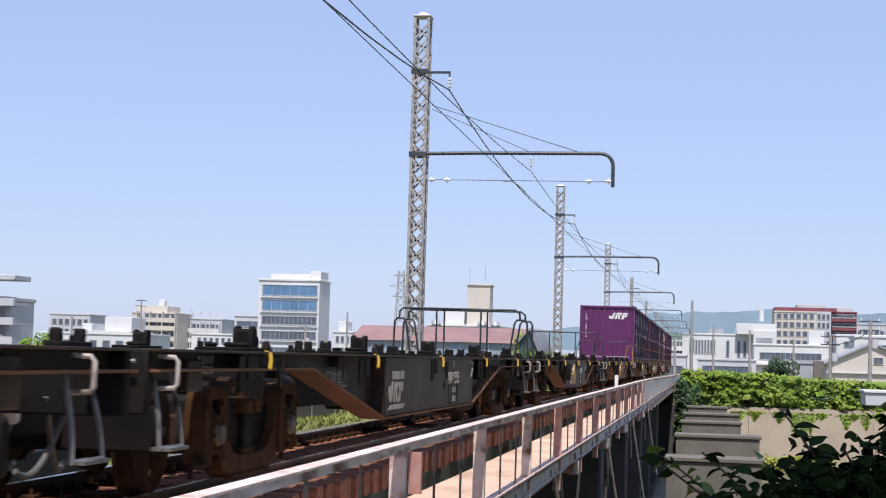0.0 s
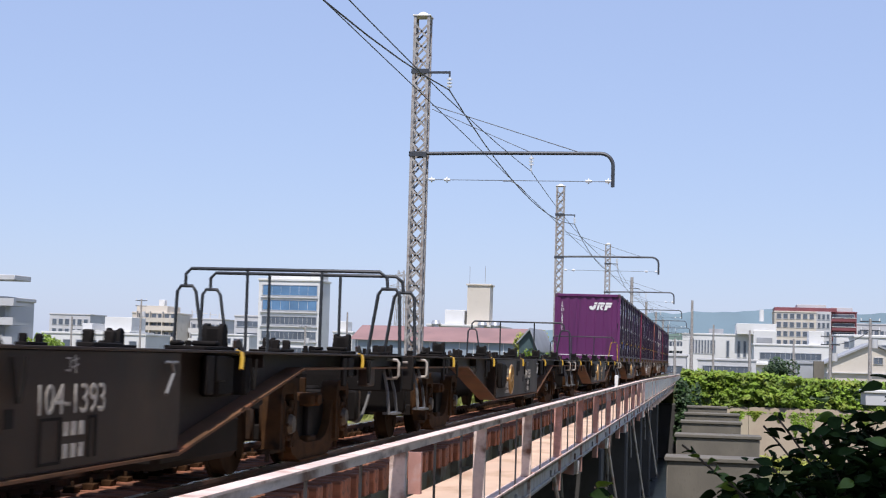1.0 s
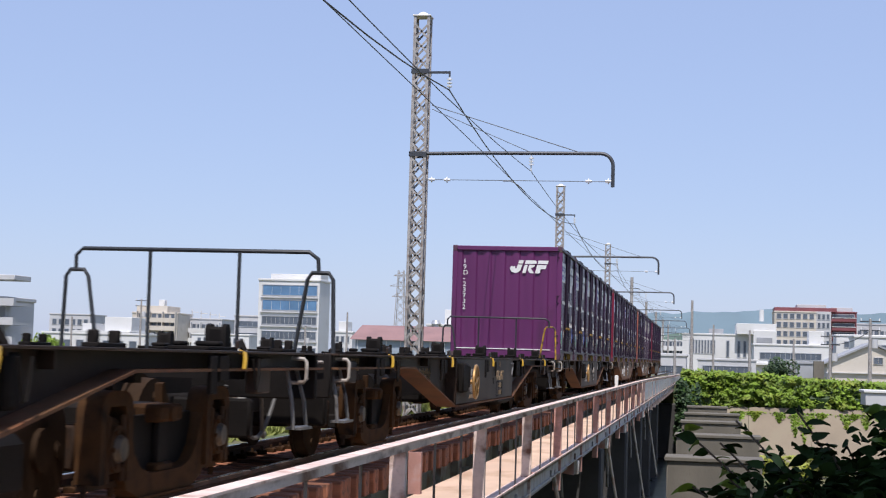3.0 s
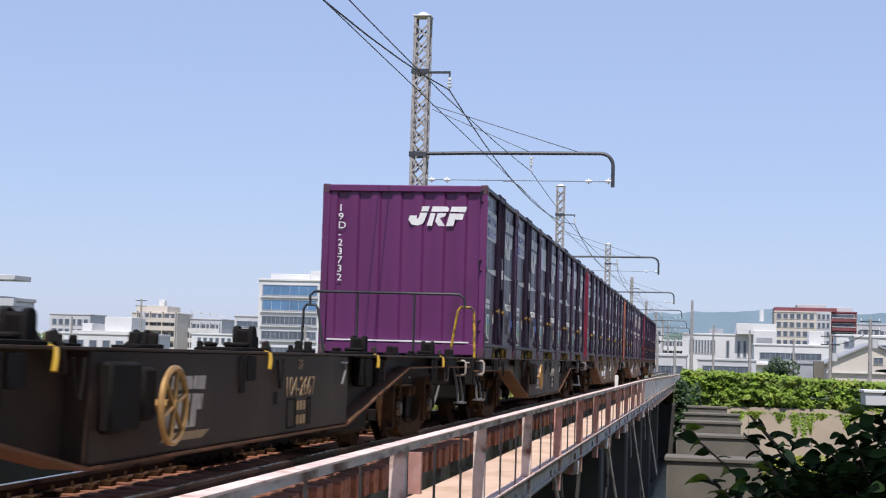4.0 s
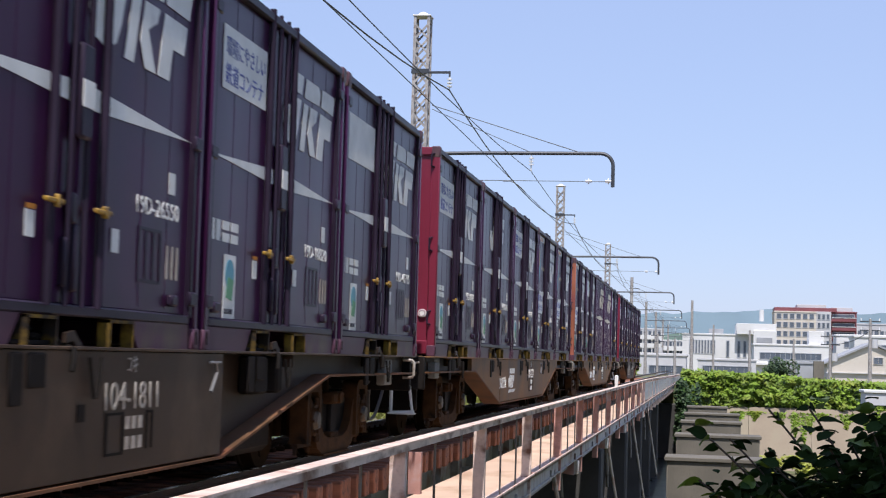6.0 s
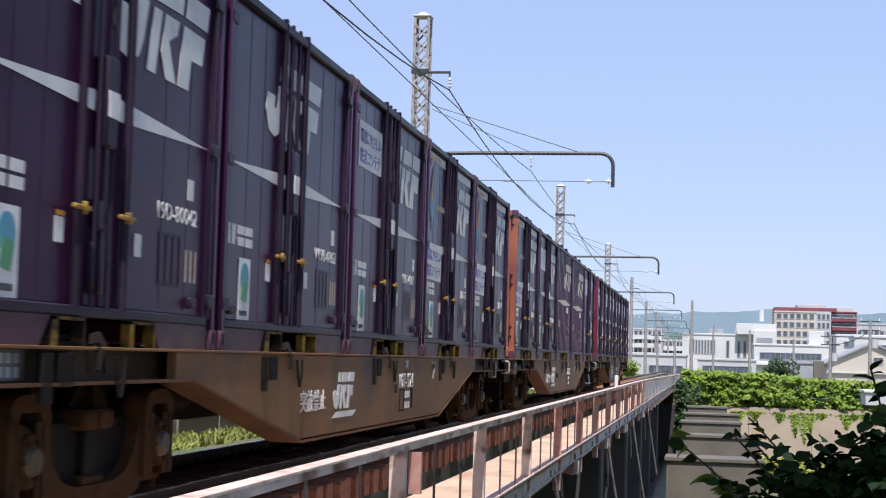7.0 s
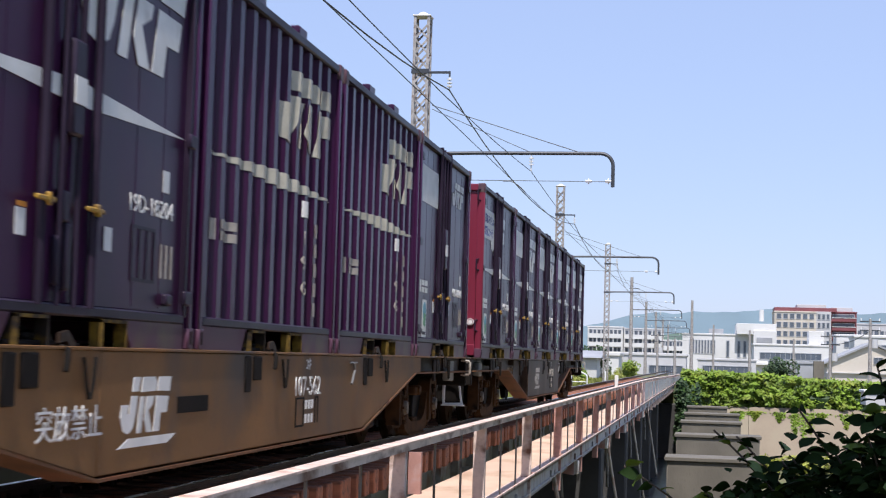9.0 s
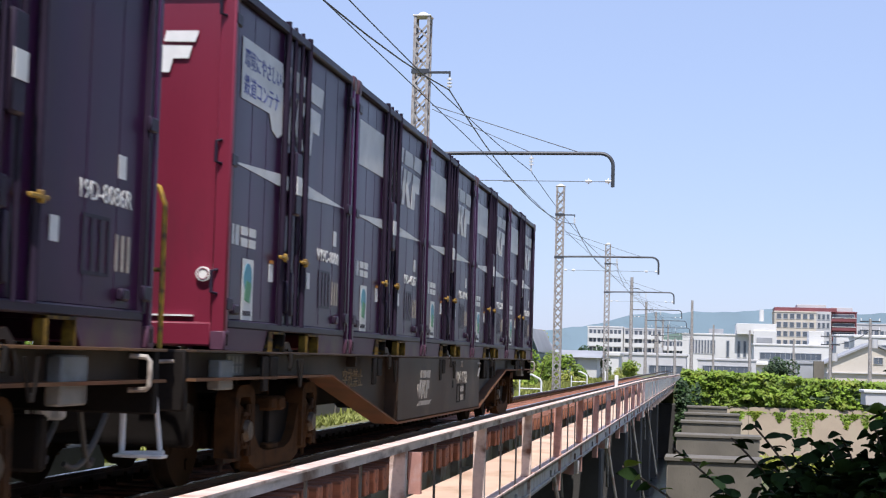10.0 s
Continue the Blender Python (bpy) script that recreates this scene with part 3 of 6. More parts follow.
def container(number, end=None, ribbed_end=True, ribbed=False, sign="", patch=False, eco=False, logo=1.85, plain=False, crest=True):
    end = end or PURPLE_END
    c = thing("freight_container", "dusty purple steel freight container with white markings", "container", group="freight containers")
    if end is SALMON:
        tagged(c, "purple freight container with a faded salmon end wall")
    elif end is RED:
        tagged(c, "purple freight container with a red end wall")
    elif ribbed:
        tagged(c, "purple freight container with corrugated steel sides")
    elif end is PURPLE_END and ribbed_end and sign == "top" and number == "19D-23732":
        tagged(c, "purple freight container with a ribbed end and white number")
    part("roof", kept("roof", lambda: Build().prism([(-1.2, 2.44), (1.2, 2.44), (1.0, 2.475), (-1.0, 2.475)], 1, 0.04, 3.675)), PLUM, c)
    for front in (True, False):
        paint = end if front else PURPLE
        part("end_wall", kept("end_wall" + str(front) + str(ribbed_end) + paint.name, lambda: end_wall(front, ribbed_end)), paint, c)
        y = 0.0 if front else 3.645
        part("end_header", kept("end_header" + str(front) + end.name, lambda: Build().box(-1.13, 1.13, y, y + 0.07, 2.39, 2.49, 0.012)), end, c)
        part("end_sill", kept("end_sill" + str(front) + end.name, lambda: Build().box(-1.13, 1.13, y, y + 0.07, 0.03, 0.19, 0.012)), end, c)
        for s in (-1, 1):
            x0, x1 = (1.12, 1.225) if s > 0 else (-1.225, -1.12)
            part("corner_post", kept("corner_post" + str(front) + str(s) + paint.name, lambda: Build().box(x0, x1, y, y + 0.07, 0.12, 2.40, 0.012)), paint, c)
            for z in (0.0, 2.36):
                part("corner_casting", kept("corner_casting" + str(front) + str(s) + str(z), lambda: Build().box(x0, x1 + 0.002, y - 0.004, y + 0.11, z, z + 0.14, 0.012)), PLUM, c)
            part("slot", kept("slot" + str(front) + str(s), lambda: Build().box(x0 + 0.03, x1 + 0.005, y + 0.035, y + 0.06, 0.035, 0.115)), UNDER, c)
    for s in (-1, 1):
        def q(a, d):
            return (a, d) if s > 0 else (-d, -a)
        part("top_rail", kept("top_rail%d" % s, lambda: Build().box(*q(1.15, 1.222), 0.105, 3.61, 2.41, 2.485, 0.012)), TRIM, c)
        part("bottom_rail", kept("bottom_rail%d" % s, lambda: Build().box(*q(1.14, 1.21), 0.115, 3.60, 0.155, 0.215, 0.01)), TRIM, c)
        for k, poly in enumerate(([(0.115, 0.0), (1.0, 0.0), (1.13, 0.155), (0.115, 0.155)], [(2.72, 0.0), (3.60, 0.0), (3.60, 0.155), (2.59, 0.155)])):
            part("skirt", kept("skirt%d%d" % (k, s), lambda: Build().prism(poly, 0, *q(1.15, 1.205))), PLUM, c)
        for k, y in enumerate((1.15, 2.21)):
            b = lambda: Build().box(*q(1.16, 1.235), y, y + 0.012, 0.0, 0.15).box(*q(1.16, 1.235), y + 0.348, y + 0.36, 0.0, 0.15).box(*q(1.16, 1.235), y, y + 0.36, 0.135, 0.152)
            part("fork_pocket", kept("fork_pocket%d%d" % (k, s), b), DULL, c, "grimy yellow fork pocket")
        if ribbed:
            b = lambda: Build().prism([(s * (1.2 + d), y) for y, d in SIDE_WAVE] + [(s * 1.12, 3.6), (s * 1.12, 0.1)], 2, 0.2, 2.42)
            part("corrugated_side", kept("corrugated_side%d" % s, b), PURPLE, c)
            part("roof_lug", kept("roof_lug%d" % s, lambda: Build().box(*q(1.12, 1.2), 1.1, 1.35, 2.48, 2.56, 0.01).box(*q(1.12, 1.2), 2.3, 2.55, 2.48, 2.56, 0.01)), PURPLE, c)
            continue
        for k, (y0, y1) in enumerate(((0.09, 1.755), (1.765, 3.625))):
            def leaf():
                b = Build().box(*q(1.14, 1.178), y0, y1, 0.215, 2.41, 0.006)
                for f in ((0.62, 1.0) if k == 0 else (2.75, 3.2)):
                    b.box(*q(1.176, 1.1805), f, f + 0.01, 0.24, 2.39)
                return b
            d = part("door", kept("door%d%d" % (k, s), leaf), PURPLE, c)
            for y, r in (((1.42, 0.026), (1.64, 0.017)) if k == 0 else ((1.86, 0.017), (2.08, 0.026))):
                part("lock_rod", kept("lock_rod%.2f%d" % (y, s), lambda: Build().rod((s * 1.205, y, 0.2), (s * 1.205, y, 2.51), r, 8)), TRIM, d)
            part("seal", kept("seal%d%d" % (k, s), lambda: Build().box(*q(1.17, 1.215), *((0.085, 0.125) if k == 0 else (3.575, 3.63)), 0.2, 2.42, 0.006)), TRIM, d)
            y = 1.43 if k == 0 else 2.07
            part("handle", kept("handle%d%d" % (k, s), lambda: Build().box(*q(1.215, 1.245), y - 0.13, y + 0.08, 0.70, 0.725, 0.006).box(*q(1.215, 1.25), y - 0.015, y + 0.02, 0.68, 0.745, 0.006)), GOLD, d, "tarnished yellow lock handle")
            for z in (0.27, 1.24, 2.2):
                part("hinge", kept("hinge%d%d%.1f" % (k, s, z), lambda: Build().box(*q(1.2, 1.23), *((0.02, 0.16) if k == 0 else (3.55, 3.69)), z, z + 0.09, 0.01)), TRIM, d)
        part("latch_box", kept("latch_box%d" % s, lambda: Build().box(*q(1.19, 1.24), 1.68, 1.84, 1.06, 1.55, 0.015)), TRIM, c)
        part("latch_plate", kept("latch_plate%d" % s, lambda: Build().box(*q(1.24, 1.246), 1.685, 1.835, 1.22, 1.36)), WHITE, c)
        for k, (y0, y1, z0, z1) in enumerate(((1.72, 1.78, 0.28, 0.62), (1.6, 1.66, 0.3, 0.55), (0.22, 0.36, 0.25, 0.32), (3.25, 3.36, 0.26, 0.33), (1.66, 1.74, 0.62, 0.78))):
            part("catch", kept("catch%d%d" % (k, s), lambda: Build().box(*q(1.17, 1.218), y0, y1, z0, z1, 0.012)), TRIM, c)

    def mark(name, me, m, u, v, off=1.1815, label=""):
        me = put(me, SIDE, u, v, off)
        if ribbed:
            me = draped(me)
        me.materials.clear()
        part(name, me, m, c, label)

    big = LOGO.copy()
    big.transform(Matrix.Diagonal((1.82, 1.8, 1, 1)))
    if plain:
        big.transform(Matrix.Diagonal((0.55, 0.52, 1, 1)))
    mark("emblem", big, WHITE if not ribbed else CREAM, logo, 1.92 if plain else 1.60, label="white slanted emblem")
    if not plain:
        mark("streak", STREAK, CREAM if ribbed else WHITE, 0.13, 1.29, label="white tapering streak")
    mark("owner_mark", OWNER, WHITE if not ribbed else FADED, 0.2, 0.73)
    if number:
        text = lettering(number, 0.145, 1.16)
        mark("number", text, WHITE if not ribbed else FADED, 2.64 if len(number) > 6 else 2.85, 0.775, label="white container number")
    if ribbed:
        for i, ch in enumerate("19G"):
            mark("number", lettering(ch, 0.16, 1.1), FADED, 2.62, 0.86 - 0.2 * i)
        mark("number_bar", decal("bars", [block(0, 0.07, 0.16 * i, 0.16 * i + 0.11) for i in range(5)]), FADED, 2.98, 0.30)
        mark("sticker", STICKER, WHITE, 2.62, 1.08)
        return c
    mark("date_mark", DATES, FADED, 3.2, 0.42)
    mark("vent_mark", VENTS, TRIM, 2.72, 0.40)
    for u, v in ((1.18, 0.52), (2.3, 0.52), (3.2, 0.93)):
        mark("sticker", STICKER, WHITE, u, v)
    mark("sticker", decal("tab", [block(0, 0.1, 0, 0.025)]), ORANGE_INK, 1.185, 0.655, 1.186)
    if number in ("19D-23732", "19D-32166"):
        mark("blue_mark", decal("blue_mark", [block(0, 0.26, 0.1, 0.2), [(0.02, 0), (0.1, 0), (0.12, 0.34), (0.05, 0.34)]]), BLUE_SPRAY, 3.28, 0.42, 1.19, "blue paint mark")
    if crest:
        mark("crest", CREST, WHITE, 0.5, 0.22, label="pale poster with a round green emblem")
        mark("globe", GLOBE, CYAN_INK, 0.5, 0.22, 1.185)
        mark("figure", BODY, GREEN_INK, 0.5, 0.22, 1.188)
        mark("caption", CAPTION, TRIM, 0.5, 0.22, 1.185)
    if sign:
        u, v = (0.32, 1.75) if sign == "top" else (0.2, 0.90)
        mark("sign", SIGN, WHITE, u, v, label="white sign with blue lettering")
        mark("sign_text", SIGN_TEXT[0], BLUE, u + 0.05, v + 0.24, 1.185)
        mark("sign_text", SIGN_TEXT[1], BLUE, u + 0.05, v + 0.05, 1.185)
    if patch:
        mark("white_panel", PATCH, WHITE, 0.22, 1.76)
    if eco:
        mark("diamond", DIAMOND, CYAN_INK, 0.32, 1.55)
        mark("diamond_top", DIAMOND_TOP, ORANGE_INK, 0.32, 1.65, 1.185)
        mark("slogan", SLOGAN, ORANGE_INK, 0.2, 2.3)
        mark("slogan", SLOGAN, FADED, 0.85, 1.75)
        mark("white_panel", decal("band", [block(0, 3.35, 0, 0.1)]), WHITE, 0.15, 2.29, 1.1805)
    return c


FLEET = [
    (0.0, [("19D-23732", dict(sign="top")), ("19D-32166", dict(sign="top")), ("19D-26550", dict(patch=True)), ("19D-18820", dict(sign="top")), ("19D-40715", dict(patch=True))]),
    (20.36, [("19D-80042", dict(end=RED, ribbed_end=False, sign="top")), ("V19B-6863", dict(logo=1.03)), ("19G-4567", dict(sign="top")), ("20D-75", dict(eco=True, sign="low")), ("20D-49", dict(eco=True, sign="low", crest=False))]),
    (40.63, [("20D-43", dict(end=SALMON, ribbed_end=False, eco=True, sign="low")), ("19D-18204", dict(patch=True)), ("", dict(ribbed=True)), ("", dict(ribbed=True)), ("19D-8086R", dict(patch=True, plain=True, logo=2.45))]),
    (61.18, [("V19C-8000", dict(end=RED, ribbed_end=False, sign="top", logo=1.03)), ("19D-41207", dict(patch=True)), ("19D-38116", dict(patch=True)), ("19D-52301", dict(patch=True)), ("19D-20984", dict(patch=True))]),
]
START, PITCH = 71.96, 3.857


def first_container_front(c):
    """Number and emblem on the bare end of the leading container."""
    for i, ch in enumerate("19D-23732"):
        me = put(lettering(ch, 0.145, 1.15), FRONT, -0.99 - (0.006 if ch == "1" else 0), 2.10 - i * 0.128, -0.0)
        me.transform(Matrix.Translation((0, 0.027, 0)))
        part("number", me, WHITE, c)
    me = LOGO.copy()
    me.transform(Matrix.Diagonal((0.95, 0.86, 1, 1)))
    me = put(me, FRONT, 0.06, 1.90, 0)
    me.transform(Matrix.Translation((0, 0.027, 0)))
    part("emblem", me, WHITE, c, "white slanted emblem")
    part("bumper_line", Build().box(-1.1, 1.0, -0.012, 0.03, 0.205, 0.225), WHITE, c)


def end_front(c, y=0.0):
    me = LOGO.copy()
    me.transform(Matrix.Diagonal((0.95, 0.86, 1, 1)))
    me = put(me, FRONT, 0.10, 1.87, 0)
    me.transform(Matrix.Translation((0, 0.016, 0)))
    part("emblem", me, WHITE, c, "white slanted emblem")
    part("bumper_line", Build().box(-1.1, 1.0, 0.0, 0.04, 0.225, 0.237), WHITE, c)
    part("badge", Build().rod((1.06, 0.0, 0.51), (1.06, 0.029, 0.51), 0.05, 16), WHITE, c)
    part("badge_ring", ring(Build(), (1.06, -0.002, 0.51), 0.036, 0.004, 16, 1), RED, c)


PATCH_RED = mat("maroon_patch_paint", (0.13, 0.03, 0.035), 0.5, var=0.25, scale=3, bump=0.05)


def lashings(c):
    for z in (0.38, 1.25, 2.25):
        part("lashing_bracket", Build().tube([(1.16, 0.0, z), (1.13, -0.035, z + 0.01), (1.13, -0.035, z + 0.15), (1.16, 0.0, z + 0.16)], 0.012, 6), TRIM, c)


for shift, row in FLEET:
    for k, (number, look_of) in enumerate(row):
        c = container(number, **(look_of if k == 0 else dict(look_of, end=PURPLE)))
        if k == 0 and shift == 0:
            first_container_front(c)
        elif k == 0 and number != "20D-43":
            end_front(c)
        if number == "20D-43":
            for z0, z1, x0, x1 in ((1.93, 2.10, -0.2, 1.09), (1.55, 1.70, -0.1, 1.09), (1.60, 1.66, 0.3, 1.0), (1.22, 1.30, -1.0, 1.09), (0.92, 1.08, 0.2, 1.02), (0.56, 0.66, -0.6, 1.09), (2.24, 2.36, 0.4, 1.05)):
                part("paint_patch", Build().prism([(x0, z0), (x1, z0 + 0.015), (x1 - 0.03, z1), (x0 + 0.12, z1 - 0.02)], 1, 0.0265, 0.032), PATCH_RED, c, "maroon repainted patch")
        if k == 0:
            lashings(c)
        rides(c, START + shift + PITCH * k, 1.0)


# ---- wagons ----
def wheelset_shape():
    b = Build().rod((-0.62, 0, 0), (0.62, 0, 0), 0.07, 12)
    for s in (-1, 1):
        b.rod((s * 0.515, 0, 0), (s * 0.625, 0, 0), 0.40, 28, 0.395)
        b.rod((s * 0.495, 0, 0), (s * 0.52, 0, 0), 0.43, 28)
        b.rod((s * 0.62, 0, 0), (s * 0.66, 0, 0), 0.13, 14)
        for k in range(4):
            a = k * math.pi / 2
            b.rod((s * 0.625, 0.26 * math.cos(a), 0.26 * math.sin(a)), (s * 0.64, 0.26 * math.cos(a), 0.26 * math.sin(a)), 0.045, 8)
    return b


WHEEL = mat("dark_wheel_steel", (0.030, 0.017, 0.009), 0.8, var=0.4, scale=3, bump=0.2, spec=0.1)
STEEL_CAP = mat("dusty_axle_cap", (0.10, 0.075, 0.05), 0.5, metal=0.4, var=0.35, scale=9, bump=0.1, stain=SOOT, amount=0.5, stain_scale=14)
WHEELS = []


def hood_arch(u):
    """The inverted U of a pedestal round an axle at u, as an outline of (y, z)."""
    outer = [(u + 0.25, 0.24)] + [(u + 0.25 * math.copysign(abs(math.cos(t)) ** 0.55, math.cos(t)), 0.56 + 0.20 * math.sin(t) ** 0.55) for t in [k * math.pi / 12 for k in range(13)]] + [(u - 0.25, 0.24)]
    inner = [(u - 0.17, 0.24), (u - 0.17, 0.58), (u - 0.12, 0.67), (u + 0.12, 0.67), (u + 0.17, 0.58), (u + 0.17, 0.24)]
    return outer + inner


def bogie(w, y):
    frame_box = Build().box(-0.92, 0.92, -0.34, 0.34, 0.26, 0.66, 0.03).box(-0.3, 0.3, -0.3, 0.3, 0.65, 0.73, 0.02).box(-0.25, 0.25, -0.9, 0.9, 0.42, 0.6, 0.03)
    g = part("bogie", frame_box, UNDER, w, "rusty two-axle bogie", pose(0, y, 0))
    for s in (-1, 1):
        def q(a, d):
            return (a, d) if s > 0 else (-d, -a)
        dip = [(0.78, 0.30), (0.70, 0.18), (0.50, 0.12), (0.30, 0.10)]
        sag = [(0.28, 0.25), (0.46, 0.29), (0.58, 0.38), (0.66, 0.55), (0.74, 0.62), (0.80, 0.60)]
        beam = dip + [(-u, z) for u, z in reversed(dip)] + [(-u, z) for u, z in reversed(sag)] + sag
        part("side_frame", kept("side_frame%d" % s, lambda: Build().prism(beam, 0, *q(0.93, 1.06)).box(*q(0.92, 1.075), -0.5, 0.5, 0.10, 0.118).box(*q(0.94, 1.05), -0.16, 0.16, 0.24, 0.30, 0.015)), CASTING, g)
        for u in (-0.09, 0.09):
            coil = [(s * 0.88 + 0.065 * math.cos(t), u + 0.065 * math.sin(t), 0.29 + 0.26 * t / 31.4) for t in [0.628 * k for k in range(51)]]
            part("spring", kept("spring%d%.2f" % (s, u), lambda: Build().tube(coil, 0.014, 5)), UNDER, g)
        part("spring_cap", kept("spring_cap%d" % s, lambda: Build().box(*q(0.86, 1.08), -0.22, 0.22, 0.55, 0.66, 0.02).rod((s * 1.06, 0, 0.60), (s * 1.10, 0, 0.60), 0.05, 10)), BOGIE, g)
        for u in (-0.95, 0.95):
            part("pedestal", kept("pedestal%d%.1f" % (s, u), lambda: Build().prism(hood_arch(u), 0, *q(0.94, 1.09))), CASTING, g, "rust-dusted rounded pedestal")
            a = Build().box(*q(0.88, 1.06), u - 0.155, u + 0.155, 0.28, 0.60, 0.03).rod((s * 1.06, u, 0.43), (s * 1.10, u, 0.43), 0.135, 18)
            a.box(*q(1.06, 1.09), u - 0.15, u - 0.09, 0.24, 0.62, 0.01).box(*q(1.06, 1.09), u + 0.09, u + 0.15, 0.24, 0.62, 0.01)
            for k in range(6):
                t = k * math.pi / 3
                a.rod((s * 1.10, u + 0.108 * math.cos(t), 0.43 + 0.108 * math.sin(t)), (s * 1.118, u + 0.108 * math.cos(t), 0.43 + 0.108 * math.sin(t)), 0.015, 6)
            part("axle_box", kept("axle_box%d%.1f" % (s, u), lambda: a), BOGIE, g)
            part("axle_cap", kept("axle_cap%d%.1f" % (s, u), lambda: Build().rod((s * 1.10, u, 0.43), (s * 1.135, u, 0.43), 0.082, 18, 0.066)), STEEL_CAP, g, "worn grey axle cap")
            part("tie_bolt", kept("tie_bolt%d%.1f" % (s, u), lambda: Build().rod((s * 0.98, u - 0.21, 0.14), (s * 0.98, u - 0.21, 0.26), 0.02, 6).rod((s * 0.98, u + 0.21, 0.14), (s * 0.98, u + 0.21, 0.26), 0.02, 6).box(*q(0.95, 1.01), u - 0.24, u + 0.24, 0.20, 0.235)), BOGIE, g)
        for e in (-1, 1):
            part("brake_hanger", kept("brake_hanger%d%d" % (s, e), lambda: Build().bar((s * 0.84, e * 0.44, 0.78), (s * 0.84, e * 0.50, 0.3), 0.05).box(*q(0.52, 0.68), e * 0.52 - 0.05, e * 0.52 + 0.05, 0.26, 0.54, 0.02)), BOGIE, g)
            part("brake_beam", kept("brake_beam%d%d" % (s, e), lambda: Build().box(*q(0.0, 0.8), e * 0.46 - 0.05, e * 0.46 + 0.05, 0.26, 0.40, 0.015)), UNDER, g)
        part("spring_plank", kept("spring_plank%d" % s, lambda: Build().box(*q(0.955, 0.985), -0.66, 0.66, 0.16, 0.60, 0.01).box(*q(0.985, 1.03), -0.09, 0.09, 0.26, 0.56, 0.01)), UNDER, g)
    for u in (-0.95, 0.95):
        ws = part("wheelset", kept("wheelset", wheelset_shape), WHEEL, g, "", pose(0, u, 0.405))
        WHEELS.append((ws, u))


def lock(w, y, s, bare):
    def q(a, d):
        return (a, d) if s > 0 else (-d, -a)
    k = "%d%d" % (s, bare)
    high = 1.185 if bare else 1.10
    dome = [(-0.03, 1.02), (-0.03, high - 0.04), (-0.01, high - 0.01), (0.03, high), (0.07, high - 0.012), (0.09, high - 0.04), (0.09, 1.02)]
    top = lambda: Build().prism(dome, 0, *q(1.02, 1.055)).prism([(a, min(z, high - 0.02)) for a, z in dome], 0, *q(1.055, 1.13)).prism(dome, 0, *q(1.13, 1.165)).box(*q(0.92, 1.2), -0.5, 0.16, 1.004, 1.03, 0.006).box(*q(1.0, 1.17), -0.2, -0.08, 1.03, 1.065, 0.012).box(*q(0.94, 1.0), -0.46, -0.3, 1.03, 1.06, 0.01)
    part("container_lock", kept("lock_top" + k, top), UNDER, w, "", pose(0, y, 0))
    for j, x in enumerate((1.09, 1.2)):
        arm = [(0.10, 1.02), (0.10, 1.07), (0.2, 1.085), (0.3, 1.02), (0.345, 0.92), (0.345, 0.86), (0.305, 0.86), (0.3, 0.92), (0.26, 0.98), (0.19, 1.03)]
        part("lock_flap", kept("lock_flap%d" % j + k, lambda: Build().prism(arm, 0, *q(x, x + 0.022))), SILL, w, "", pose(0, y, 0))
    part("lock_lever", kept("lock_lever" + k, lambda: Build().tube([(s * 1.23, 0.10, 1.0), (s * 1.275, 0.08, 0.985), (s * 1.285, 0.055, 0.94), (s * 1.285, 0.035, 0.88)], 0.016, 8)), YELLOW if bare else UNDER, w, "yellow lock lever" if bare else "", pose(0, y, 0))
    for j, (u0, u1, z0) in enumerate(((-0.62, -0.48, 0.72), (-0.42, -0.22, 0.80))):
        part("lock_pocket", kept("lock_pocket%d" % j + k, lambda: Build().box(*q(1.235, 1.262), u0, u1, z0, 0.97, 0.008)), UNDER, w, "", pose(0, y, 0))
    part("chain", kept("chain" + k, lambda: Build().tube([(s * 1.27, 0.3, 0.95)] + [(s * 1.275, 0.3 + 0.16 * u, 0.95 - 0.22 * math.sin(math.pi * u)) for u in (0.2, 0.4, 0.6, 0.8)] + [(s * 1.27, 0.46, 0.95)], 0.010, 6)), UNDER, w, "", pose(0, y, 0))
    if bare:
        part("guide_pin", kept("guide_pin" + k, lambda: Build().box(*q(1.02, 1.08), 1.72, 1.78, 1.004, 1.10, 0.01).box(*q(1.02, 1.08), 2.04, 2.10, 1.004, 1.10, 0.01).box(*q(1.0, 1.1), 1.7, 2.14, 1.004, 1.03, 0.005)), UNDER, w, "", pose(0, y, 0))


def end_rail(w, y, yellow):
    m = DARKPIPE
    hoop = lambda x0, x1, z: [(x0, y, 1.0), (x0 + 0.02 * (1 if x1 > x0 else -1), y, z - 0.06), (x0 + 0.06 * (1 if x1 > x0 else -1), y, z), (x1 - 0.06 * (1 if x1 > x0 else -1), y, z), (x1 - 0.02 * (1 if x1 > x0 else -1), y, z - 0.06), (x1 + 0.08 * (1 if x1 > x0 else -1), y, 1.0)]
    part("end_rail", Build().tube([(-1.19, y, 1.68), (-1.19, y, 1.82), (-1.13, y, 1.88), (0.95, y, 1.88), (1.03, y, 1.82), (1.04, y, 1.70)], 0.019, 8), m, w, "dark pipe handrail over the wagon end")
    for x in (-0.50, 0.32):
        part("rail_post", Build().rod((x, y, 1.0), (x, y, 1.87), 0.017, 8), m, w)
    part("rail_hoop", Build().tube(hoop(-1.3, -1.05, 1.69), 0.019, 8), m, w)
    part("rail_hoop", Build().tube(hoop(1.19, 0.92, 1.70), 0.019, 8), YELLOW if yellow else m, w, "yellow grab hoop" if yellow else "")


